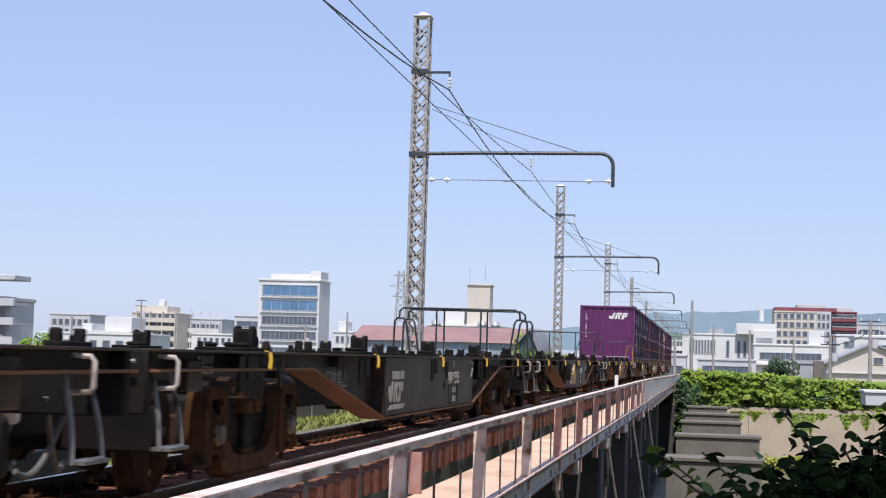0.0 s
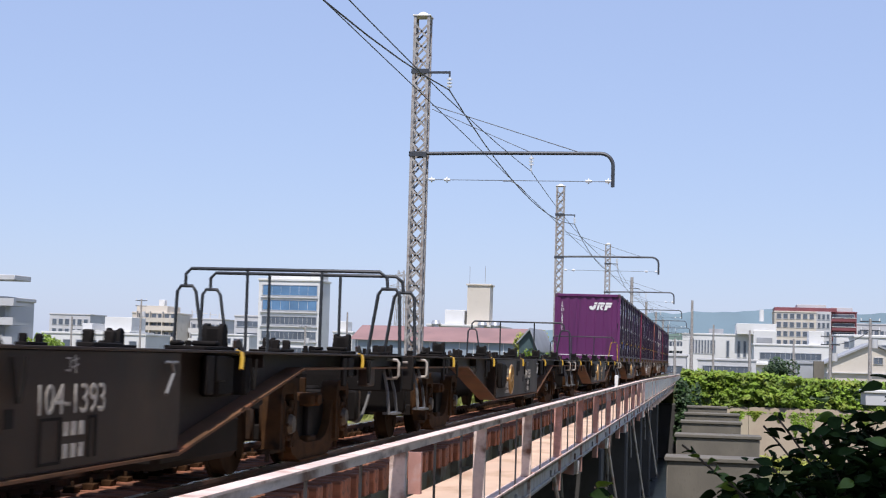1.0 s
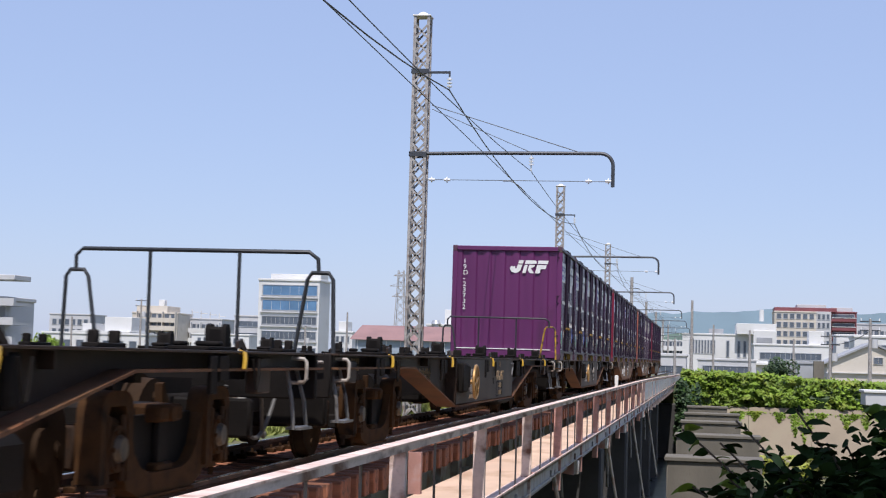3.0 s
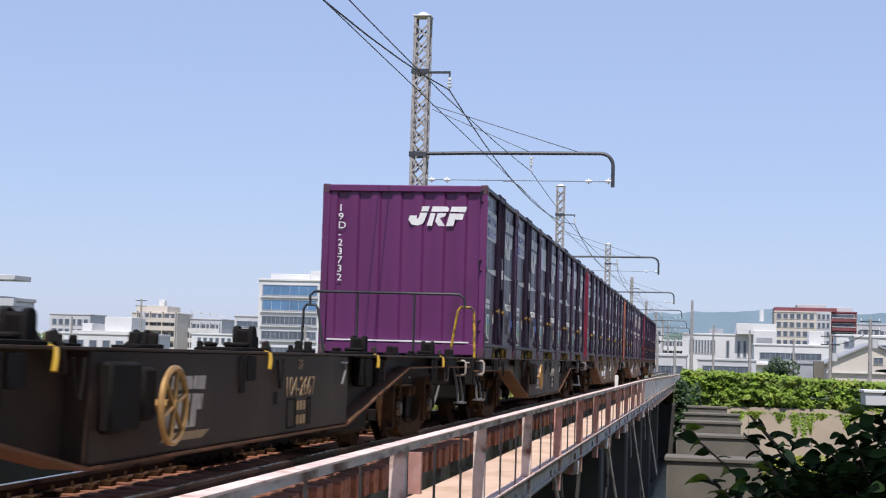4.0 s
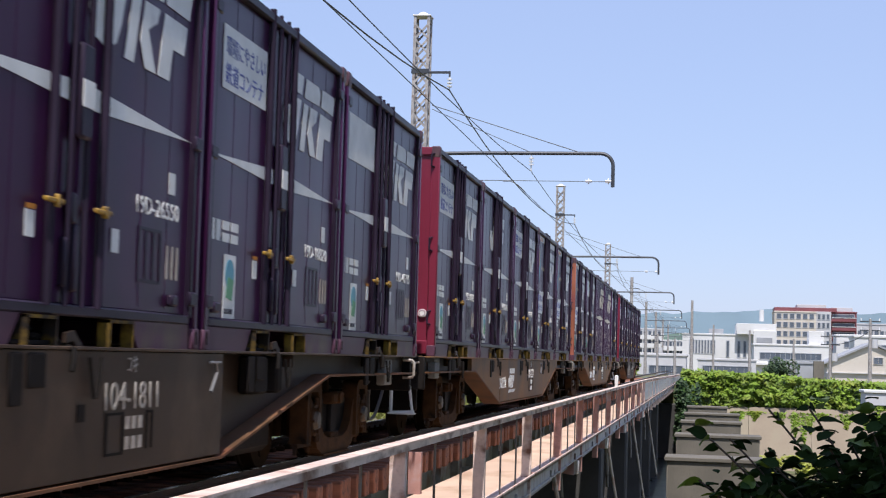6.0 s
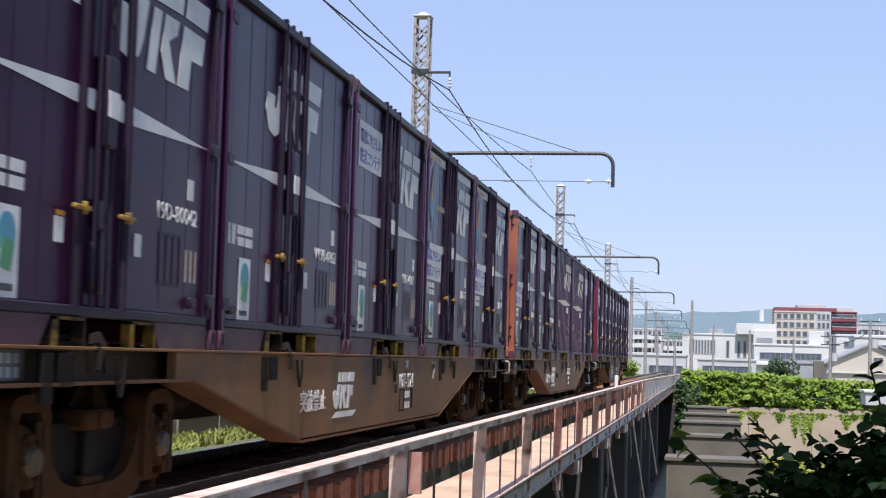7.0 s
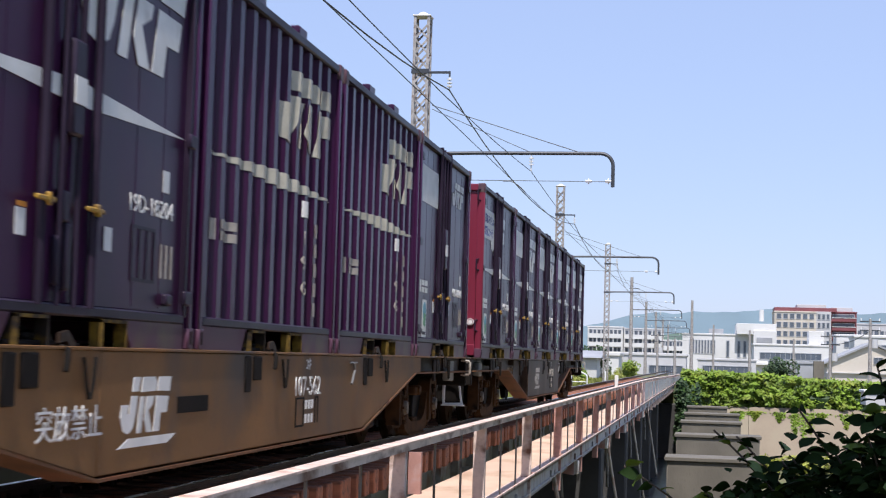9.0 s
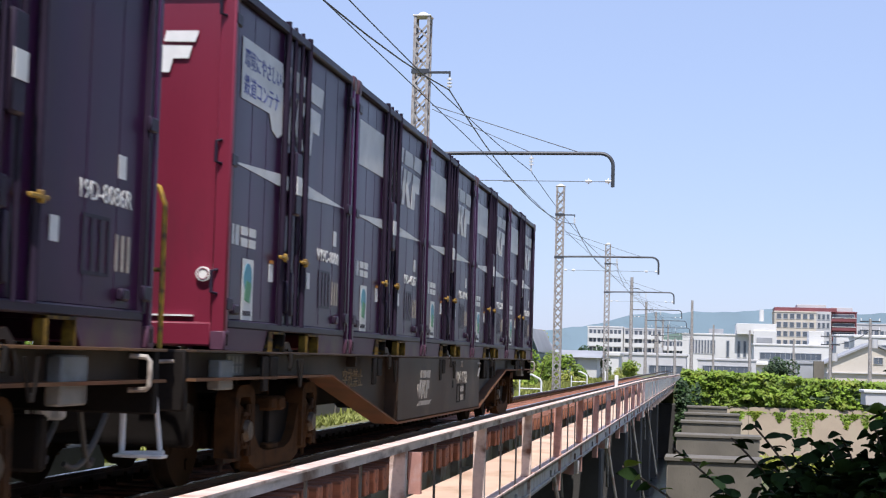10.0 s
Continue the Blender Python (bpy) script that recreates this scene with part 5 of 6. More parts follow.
h = thing("shed", "dark teal corrugated shed with a gable", "shed")
part("wall", Build().prism([(-8.7, -0.7), (-7.4, -0.7), (-7.4, 1.7), (-7.95, 3.05), (-8.7, 2.2)], 1, 113, 124), W_TEAL, h)
part("roof", Build().prism([(-8.85, 2.05), (-7.95, 3.08), (-7.3, 1.5), (-7.3, 1.62), (-7.95, 3.22), (-8.85, 2.18)], 1, 112.7, 124.3), R_GREY, h)
for i in range(4):
    part("cladding_rib", Build().box(-8.5 + 0.3 * i, -8.46 + 0.3 * i, 112.93, 113, -0.6, 1.8), W_TEAL, h)
h = house("low white house with a dark window", -8.7, -4.3, 130, 1.25, 7, W_WHITE, "house", parapet=False)
part("roof", Build().prism([(129.5, 1.25), (133.5, 1.85), (137.5, 1.25)], 0, -9.1, -3.9), R_GREY, h)
window(h, -7.0, -5.9, 130, 0.0, 0.95, GLASS, 2)
h = house("long white wall building along the line", -13, -3.6, 150, 1.5, 6, W_WHITE)

h = house("distant white apartment slab with dark balconies", -26.2, -17.0, 420, 9.8, 10, W_WHITE)
balconies(h, -25.9, -17.3, 420, [0.2, 2.6, 5.0, 7.2], W_WHITE, 8)
h = house("distant grey apartment slab with dark balconies", -17.0, -6.8, 424, 9.6, 10, W_GREY)
balconies(h, -16.7, -7.1, 424, [0.2, 2.6, 5.0, 7.2], W_WHITE, 8)
h = house("low white apartment row far behind the masts", -6.6, 1.0, 400, 6.4, 10, W_WHITE)
balconies(h, -6.4, 0.8, 400, [0.4, 2.4, 4.2], W_WHITE, 8)
h = house("long grey shed with a flat roof", -6.5, 1.9, 215, 1.9, 10, W_GREY)
window(h, -3.0, 1.4, 215, -0.4, 0.6, GLASS, 6)

# white factory complex
h = house("large white factory hall with narrow windows", -0.3, 14.0, 330, 6.9, 20, W_WHITE)
part("upper_block", Build().box(10.5, 18.4, 328, 345, 7.2, 9.4, 0.05), W_WHITE, h)
part("upper_block", Build().box(13.9, 18.4, 327, 345, -0.7, 8.0, 0.05), W_WHITE, h)
part("chimney", Build().rod((15.6, 332, 10.0), (15.6, 332, 12.4), 0.5, 14, 0.45), W_WHITE, h)
part("roof_room", Build().box(5, 8, 334, 340, 7.2, 8.3, 0.05), R_GREY, h)
for i in range(9):
    window(h, 1.2 + 0.6 * i, 1.45 + 0.6 * i, 330, 3.2, 5.8, GLASS)
for x in (8.6, 10.8, 12.0):
    window(h, x, x + 0.5, 330, 2.6, 5.8, GLASS)
part("dark_bay", Build().box(14.5, 17.6, 326.8, 327.0, 2.8, 6.6), R_GREY, h, "grey louvred bay")
h = house("white low wing with a ribbon window", 12.9, 26.2, 290, 4.6, 12, W_WHITE)
window(h, 14.0, 24.6, 290, 2.2, 3.3, GLASS, 12)
part("stair_head", Build().box(22.5, 25.2, 291, 296, 4.9, 7.4, 0.05), W_WHITE, h)
part("ledge", Build().box(12.7, 26.4, 289.2, 290, 1.1, 1.45, 0.03), W_WHITE, h)
h = house("grey shed row with dark openings", 3.2, 12.4, 260, 1.6, 8, W_GREY)
window(h, 4.0, 11.6, 260, -0.4, 0.7, GLASS, 7)
h = house("low grey depot roof behind the bushes", 14, 22, 240, 1.4, 8, R_GREY)

h = house("beige apartment tower with square windows", 21.0, 31.0, 400, 14.2, 14, W_BEIGE)
grid(h, 21.3, 30.7, 400, (4.0, 6.2, 8.4, 10.6, 12.7), 6, 1.15, GLASS, 0.62)
part("roof_storey", Build().box(21.0, 36.0, 401, 412, 14.55, 15.5, 0.05), W_MAROON, h)
part("roof_room", Build().box(26.5, 33.5, 402, 410, 15.5, 16.3, 0.05), W_GREY, h)
h = house("maroon apartment tower with white balcony rails", 31.0, 40.8, 402, 14.4, 14, W_MAROON)
part("grey_bay", Build().box(31.0, 34.6, 400.6, 402, -0.7, 14.6, 0.05), W_GREY, h)
grid(h, 31.2, 34.4, 400.6, (4.0, 6.2, 8.4, 10.6, 12.7), 3, 1.2, GLASS, 0.55)
for z in (3.6, 5.8, 8.0, 10.2, 12.4):
    part("balcony", Build().box(34.8, 40.6, 400.8, 402, z - 0.12, z).box(34.8, 40.6, 400.8, 400.9, z, z + 0.7), W_MAROON, h)
    part("balcony_rail", Build().box(34.8, 40.6, 400.7, 400.79, z + 0.7, z + 0.85), W_WHITE, h)
    window(h, 35.2, 40.2, 402, z + 0.1, z + 1.6, GLASS, 5)
part("roof_room", Build().box(35, 40, 404, 410, 14.7, 15.8, 0.05), W_GREY, h)
h = house("grey apartment block with long balconies", 42.9, 58, 430, 12.4, 12, W_GREY)
balconies(h, 43.4, 57.6, 430, [1.0, 3.6, 6.2, 8.8], W_WHITE, 10)
h = thing("house", "beige gabled house with a small window", "house")
part("wall", Build().prism([(19.1, -0.7), (30, -0.7), (30, 1.6), (24.4, 3.9), (19.1, 1.6)], 1, 200, 212), W_BEIGE, h)
part("roof", Build().prism([(18.6, 1.35), (24.4, 3.95), (30.6, 1.35), (30.6, 1.55), (24.4, 4.2), (18.6, 1.55)], 1, 199.6, 212.4), R_GREY, h)
window(h, 24.6, 25.6, 200, 1.6, 2.3, GLASS, 2)
part("ledge", Build().box(18.9, 30.2, 199.7, 200, 0.35, 0.45), W_GREY, h)
h = house("white house behind the gable", 24.5, 32, 225, 5.2, 8, W_WHITE, "house")
grid(h, 26, 31, 225, (3.2,), 3, 1.0, GLASS, 0.5)
h = house("white house row behind the poles", 28, 40, 300, 6.8, 8, W_WHITE, "house")
grid(h, 29, 39, 300, (2.6, 4.8), 6, 1.0, GLASS, 0.5)
h = house("grey concrete block pillar beside the hedge", 14.2, 15.1, 150, 1.55, 1, CONCRETE, "pillar", parapet=False)


def pylon():
    p = thing("pylon", "distant steel lattice power pylon", "pylon", pose(-76.5, 420, -0.7))
    for sx in (-1, 1):
        for sy in (-1, 1):
            part("leg", Build().bar((sx * 1.7, sy * 1.7, 0), (sx * 0.7, sy * 0.7, 24.5), 0.16), MAST, p)
    for f in (-1, 1):
        b = Build()
        for i in range(12):
            w0, w1 = 1.7 - i / 12, 1.7 - (i + 1) / 12
            b.bar((-w0, f * w0, i * 2.0), (w1, f * w1, i * 2 + 2), 0.09).bar((w0, f * w0, i * 2.0), (-w1, f * w1, i * 2 + 2), 0.09)
        part("lacing", b, MAST, p)
    for z, w in ((23.0, 2.0), (20.2, 3.0), (17.4, 2.4)):
        part("crossarm", Build().bar((-w, 0, z), (w, 0, z), 0.2).bar((-w, 0, z), (0, 0, z + 1), 0.1).bar((w, 0, z), (0, 0, z + 1), 0.1), MAST, p)


pylon()


def utility_pole(x, y, top, arms):
    p = thing("utility_pole", "slim grey concrete utility pole", "pole", pose(x, y, -0.7), "utility poles")
    part("shaft", Build().rod((0, 0, 0), (0, 0, top + 0.7), 0.17, 10, 0.11), MAST, p)
    if arms:
        for z in (top - 0.2, top - 0.9):
            part("crossarm", Build().bar((-0.8, 0, z + 0.7), (0.8, 0, z + 0.7), 0.09), ARM, p)
            b = Build()
            for u in (-0.7, 0, 0.7):
                b.rod((u, 0, z + 0.74), (u, 0, z + 0.95), 0.05, 6)
            part("insulator", b, PORCELAIN, p)
        part("transformer", Build().rod((0.35, 0, top - 1.6), (0.35, 0, top - 0.9), 0.25, 12), W_GREY, p)


for x, y, top, arms in ((3.1, 150, 6.86, 0), (5.33, 200, 5.87, 0), (9.2, 180, 4.86, 0), (14.5, 190, 4.2, 0), (14.9, 140, 3.84, 1), (17.2, 130, 4.92, 1), (-78.2, 200, 4.9, 0), (-68.7, 200, 7.4, 1), (-46.5, 200, 4.5, 1), (-41, 200, 6.3, 0), (1.2, 170, 3.6, 0), (-1.2, 190, 4.4, 1)):
    utility_pole(x, y, top, arms)
w = []
for k in range(11):
    u = k / 10
    w.append((14.9 + 2.3 * u, 140 - 10 * u, 3.0 - 0.35 * 4 * u * (1 - u) + u))
part("street_cable", Build().tube(w, 0.03, 5), WIRE)
tagged(bpy.data.objects["street_cable"], "sagging dark cable between utility poles", "cable")


def hills():
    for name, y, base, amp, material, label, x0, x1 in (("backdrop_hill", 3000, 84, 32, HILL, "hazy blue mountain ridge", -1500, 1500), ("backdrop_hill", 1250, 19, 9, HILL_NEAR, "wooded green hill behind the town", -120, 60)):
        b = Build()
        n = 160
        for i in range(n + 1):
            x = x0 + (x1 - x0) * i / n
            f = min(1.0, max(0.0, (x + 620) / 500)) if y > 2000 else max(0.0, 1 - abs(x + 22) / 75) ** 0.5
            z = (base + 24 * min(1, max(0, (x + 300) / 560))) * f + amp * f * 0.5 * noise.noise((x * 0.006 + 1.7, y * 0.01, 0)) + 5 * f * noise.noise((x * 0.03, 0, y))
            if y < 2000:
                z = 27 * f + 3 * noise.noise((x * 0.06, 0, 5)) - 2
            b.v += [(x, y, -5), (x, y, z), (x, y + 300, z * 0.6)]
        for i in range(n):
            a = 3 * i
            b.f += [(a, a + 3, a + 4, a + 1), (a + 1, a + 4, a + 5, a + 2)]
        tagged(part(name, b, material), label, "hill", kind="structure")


hills()


# ---- plants ----
def leaves(n, place, size, seed, up=0.3):
    """Many small folded leaves; place() gives each its centre."""
    rng = random.Random(seed)
    b = Build()
    for _ in range(n):
        c = Vector(place(rng))
        d = Vector((rng.gauss(0, 1), rng.gauss(0, 1), rng.gauss(0, 1))).normalized()
        nrm = Vector((rng.gauss(0, 0.6), rng.gauss(-0.5, 0.6), rng.gauss(0.6, 0.5) + up)).normalized()
        d = (d - nrm * d.dot(nrm)).normalized()
        e = nrm.cross(d)
        s = size * rng.uniform(0.6, 1.3)
        k = len(b.v)
        b.v += [tuple(c - d * s * 0.5), tuple(c + e * s * 0.36 - nrm * s * 0.08), tuple(c + d * s * 0.55), tuple(c - e * s * 0.36 - nrm * s * 0.08)]
        b.f += [(k, k + 1, k + 2), (k, k + 2, k + 3)]
    me = bpy.data.meshes.new("leaves")
    me.from_pydata(b.v, [], b.f)
    return me


def hedge_top(x):
    return 0.62 - 0.035 * (x - 3) + 0.28 * noise.noise((x * 0.45, 1.3, 0)) + 0.15 * noise.noise((x * 1.7, 4.0, 0))


def hedge():
    h = thing("hedge", "overgrown sunlit ivy hedge on the far bank wall", "hedge", kind="structure")
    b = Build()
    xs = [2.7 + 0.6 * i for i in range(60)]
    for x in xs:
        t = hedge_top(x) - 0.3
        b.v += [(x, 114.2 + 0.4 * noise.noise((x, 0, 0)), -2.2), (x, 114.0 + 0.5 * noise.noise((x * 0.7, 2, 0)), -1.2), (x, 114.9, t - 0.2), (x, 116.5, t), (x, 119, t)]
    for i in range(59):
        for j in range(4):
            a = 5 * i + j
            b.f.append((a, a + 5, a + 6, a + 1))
    # Dark inner sheet; shade between the leaves is put into its colour.
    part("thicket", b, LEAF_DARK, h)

    def spot(r):
        x = 2.75 + 35 * (r.random() ** 1.5)
        t = hedge_top(x)
        if r.random() < 0.3:
            return (x, r.uniform(114.6, 118.5), t - 0.28 + r.gauss(0, 0.12))
        u = r.random()
        deep = 2.9 + 0.3 * noise.noise((x * 0.8, 9, 0))
        bulge = 0.6 * noise.noise((x * 0.6, u * 3, 4)) + 0.55 * noise.noise((x * 2, u * 8, 4))
        return (x, 114.4 - 0.5 * math.sin(u * 2.8) - bulge + r.gauss(0, 0.1), t - 0.1 - deep * u)

    part("leaf_mass", leaves(21000, spot, 0.29, 3), LEAF, h)

    def trail(r):
        k = r.randrange(15)
        x = 4.4 + 0.85 * k + 1.1 * noise.noise((k * 3.1, 0.4, 0))
        long = 0.3 + 4.5 * abs(noise.noise((k * 1.93, 2.2, 0)))
        u = r.random()
        return (x + 0.3 * (1 - u) * r.gauss(0, 1), 113.45 - 0.78 * long * u, -2.2 - long * u)

    part("ivy_trail", leaves(3200, trail, 0.22, 4), LEAF, h)


hedge()


def bush(name, label, x, y, z, rx, ry, rz, n, size, m, seed, lumps=9):
    h = thing(name, label, "bush" if name == "bush" else "tree", pose(x, y, z))
    rng = random.Random(seed)
    balls = [(rng.uniform(-0.7, 0.7) * rx, rng.uniform(-0.6, 0.6) * ry, rng.uniform(0.25, 0.95) * rz, rng.uniform(0.25, 0.48)) for _ in range(lumps)]
    for k in range(3):
        part("stem", Build().rod((rng.uniform(-0.2, 0.2) * rx, 0, -0.2), (rng.uniform(-0.5, 0.5) * rx, 0, rz * 0.8), 0.05, 6, 0.015), BARK, h)

    def spot(r):
        cx, cy, cz, q = balls[r.randrange(lumps)]
        d = Vector((r.gauss(0, 1), r.gauss(0, 1), r.gauss(0, 1))).normalized() * (r.random() ** 0.3)
        return (cx + d.x * rx * q, cy + d.y * ry * q, max(-0.1, cz + d.z * rz * q))

    part("foliage", leaves(n, spot, size, seed), m, h)


LEAF_YELLOW = mat("yellow_green_leaf", (0.24, 0.26, 0.03), 0.5, var=0.35, scale=2, fine=9, bump=0.1)
bush("bush", "leafy green bush beside the railway line", -6.2, 98, -0.7, 1.7, 1.5, 1.9, 1800, 0.22, LEAF, 11)
bush("bush", "leafy green bush beside the railway line", -5.6, 112, -0.7, 1.6, 1.5, 2.1, 1800, 0.24, LEAF, 12)
bush("bush", "dark round bush beside the railway line", -5.2, 135, -0.7, 1.7, 1.5, 2.5, 2000, 0.24, LEAF_DARK, 13)
bush("tree", "small pale yellow-green tree", -9.3, 126, -0.4, 1.5, 1.2, 2.9, 1600, 0.24, LEAF_YELLOW, 14)
bush("bush", "low green bush beside the railway line", -4.5, 160, -0.7, 2.4, 2.0, 1.5, 1500, 0.25, LEAF, 15)
bush("bush", "dark round bush rising over the hedge", 10.2, 124, -0.6, 1.6, 1.4, 1.7, 2600, 0.2, LEAF_DARK, 16)
bush("bush", "green tree tops between the houses", -49.6, 125, -0.7, 2.1, 2.0, 2.1, 1900, 0.28, LEAF, 17, 12)
for i, (x, y, m) in enumerate(((-5.0, 60, LEAF), (-4.6, 72, LEAF_YELLOW), (-5.2, 84, LEAF), (-4.4, 104, LEAF_YELLOW), (-4.6, 122, LEAF), (-3.9, 148, LEAF_YELLOW), (-7.4, 118, LEAF))):
    bush("bush", "low sunlit weeds beside the railway line", x, y, -0.75, 1.1, 1.6, 0.95 if i < 6 else 2.0, 900, 0.17, m, 40 + i)
bush("bush", "yellowing weeds below the far wall", 9.0, 106, -6.0, 2.4, 1.2, 1.0, 1300, 0.25, LEAF_YELLOW, 18)
bush("bush", "yellowing weeds below the far wall", 11.5, 104, -6.0, 1.8, 1.2, 1.2, 1000, 0.25, LEAF_YELLOW, 19)
bush("bush", "shaded undergrowth beside the bridge end", 3.2, 111.5, -4.6, 1.0, 2.0, 3.6, 1800, 0.28, LEAF_DARK, 20)


def grass():
    rng = random.Random(5)
    b = Build()
    for _ in range(16000):
        y = 18 + 170 * rng.random() ** 1.6
        x = -3.3 - abs(rng.gauss(0, 1.3)) if y > 40 else -3.95 - rng.random() * 1.05
        hgt = rng.uniform(0.05, 0.17) * (2.0 if y < 20.5 else 1.0 if y < 40 else 2.2)
        a = rng.uniform(0, math.pi)
        w = 0.03 + 0.0006 * y
        dx, dy = math.cos(a) * w, math.sin(a) * w
        lx, ly = rng.gauss(0, 0.1), rng.gauss(0, 0.1)
        k = len(b.v)
        b.v += [(x - dx, y - dy, -0.66), (x + dx, y + dy, -0.66), (x + lx, y + ly, -0.62 + hgt)]
        b.f.append((k, k + 1, k + 2))
    me = bpy.data.meshes.new("tall_grass")
    me.from_pydata(b.v, [], b.f)
    tagged(part("tall_grass", me, GRASS), "yellow-green tall grass along the track", "grass", kind="stuff")


grass()


# Near-black upstand colour stands for the shaded strip beyond the track.
SHADE_BLACK = mat("wet_black_concrete", (0.020, 0.024, 0.026), 0.7, var=0.3, scale=2, fine=18, bump=0.2, spec=0.2)


def left_wall():
    w = thing("wall_lineside", "pale low concrete wall along the railway land", "wall", kind="structure")
    for i in range(16):
        y = 8 + 2.5 * i
        part("panel", Build().box(-5.2, -5.08, y + 0.02, y + 2.48, -0.8, -0.27, 0.02), PALE, w)
        part("pillar", Build().box(-5.24, -5.04, y - 0.07, y + 0.07, -0.8, -0.25, 0.02), CONCRETE, w)
        if y > 27:
            part("coping", Build().box(-5.23, -5.05, y + 0.075, y + 2.425, -0.265, -0.22, 0.01), RUSTPOST, w, "rusty red coping rail")
    k = thing("wall_upstand", "low dark damp concrete upstand with pale pickets beside the track", "wall", kind="structure")
    part("upstand", Build().box(-3.62, -3.46, 5.5, 20.3, -0.9, -0.25, 0.02), SHADE_BLACK, k)
    for i in range(42):
        part("picket", Build().box(-3.585, -3.52, 5.7 + 0.345 * i, 5.79 + 0.345 * i, -0.25, -0.12 - 0.012 * (i % 3), 0.008), CONCRETE, k)


left_wall()
for y in (66.0, 92.0):
    r = thing("pipe_barrier", "white painted pipe barrier beside the track", "barrier", pose(-2.75, y, -0.62), "pipe barriers")
    part("frame", Build().tube([(-0.45, 0, 0), (-0.45, 0, 0.75)], 0.03, 8).tube([(-0.45, 0, 0.4), (0.45, 0, 0.4)], 0.025, 8), WHITE, r)
    part("bent_post", Build().tube([(0.45, 0, 0), (0.45, 0, 0.7), (0.38, 0, 0.82), (0.05, 0, 0.98), (-0.05, 0, 0.98)], 0.04, 8), WHITE, r)
for x, y, z in ((2.17, 40.6, 0.3), (-1.75, 100.0, -0.6)):
    r = thing("marker_post", "short white trackside marker post", "post", pose(x, y, z))
    part("post", Build().box(-0.045, 0.045, -0.04, 0.04, 0, 0.36 if y < 50 else 1.0, 0.015), WHITE, r)
r = thing("shelter", "pale flat-roofed shelter on concrete posts", "shelter", pose(13.9, 99, -6.2))
part("fascia", Build().box(0, 6, 0, 3, 5.0, 5.75, 0.03), W_GREY, r)
part("roof", Build().box(-0.1, 6.1, -0.1, 3.1, 5.75, 5.92, 0.03), W_WHITE, r)
for u in (2.9, 5.5):
    part("post", Build().box(u, u + 0.25, 0.3, 0.55, 0, 5.0, 0.02), DARKCON, r)
part("water", Build().box(-2.0, 3.4, 5.3, 116, -6.2, -5.7), None)
WATER = mat("dark_channel_water", (0.012, 0.018, 0.018), 0.3, var=0.4, scale=0.4, fine=5, bump=0.3)
bpy.data.objects["water"].data.materials.append(WATER)
tagged(bpy.data.objects["water"], "dark shaded channel water below the bridge", "water", kind="structure")
f = thing("fence", "low dark fence with pale pickets on the channel bed", "fence", pose(0, 0, 0))
for i in range(12):
    part("picket", Build().box(6.3 + 0.3 * i, 6.42 + 0.3 * i, 42.9, 42.95, -3.2, -2.1, 0.01), CONCRETE, f)
part("rail", Build().box(6.2, 9.9, 42.96, 43.0, -2.3, -2.2), UNDER, f)
part("foot_wall", Build().box(6.2, 9.9, 42.8, 43.1, -6.2, -3.2, 0.03), CONCRETE, f)

# ---- shrub before the camera ----
SPRIGS = []


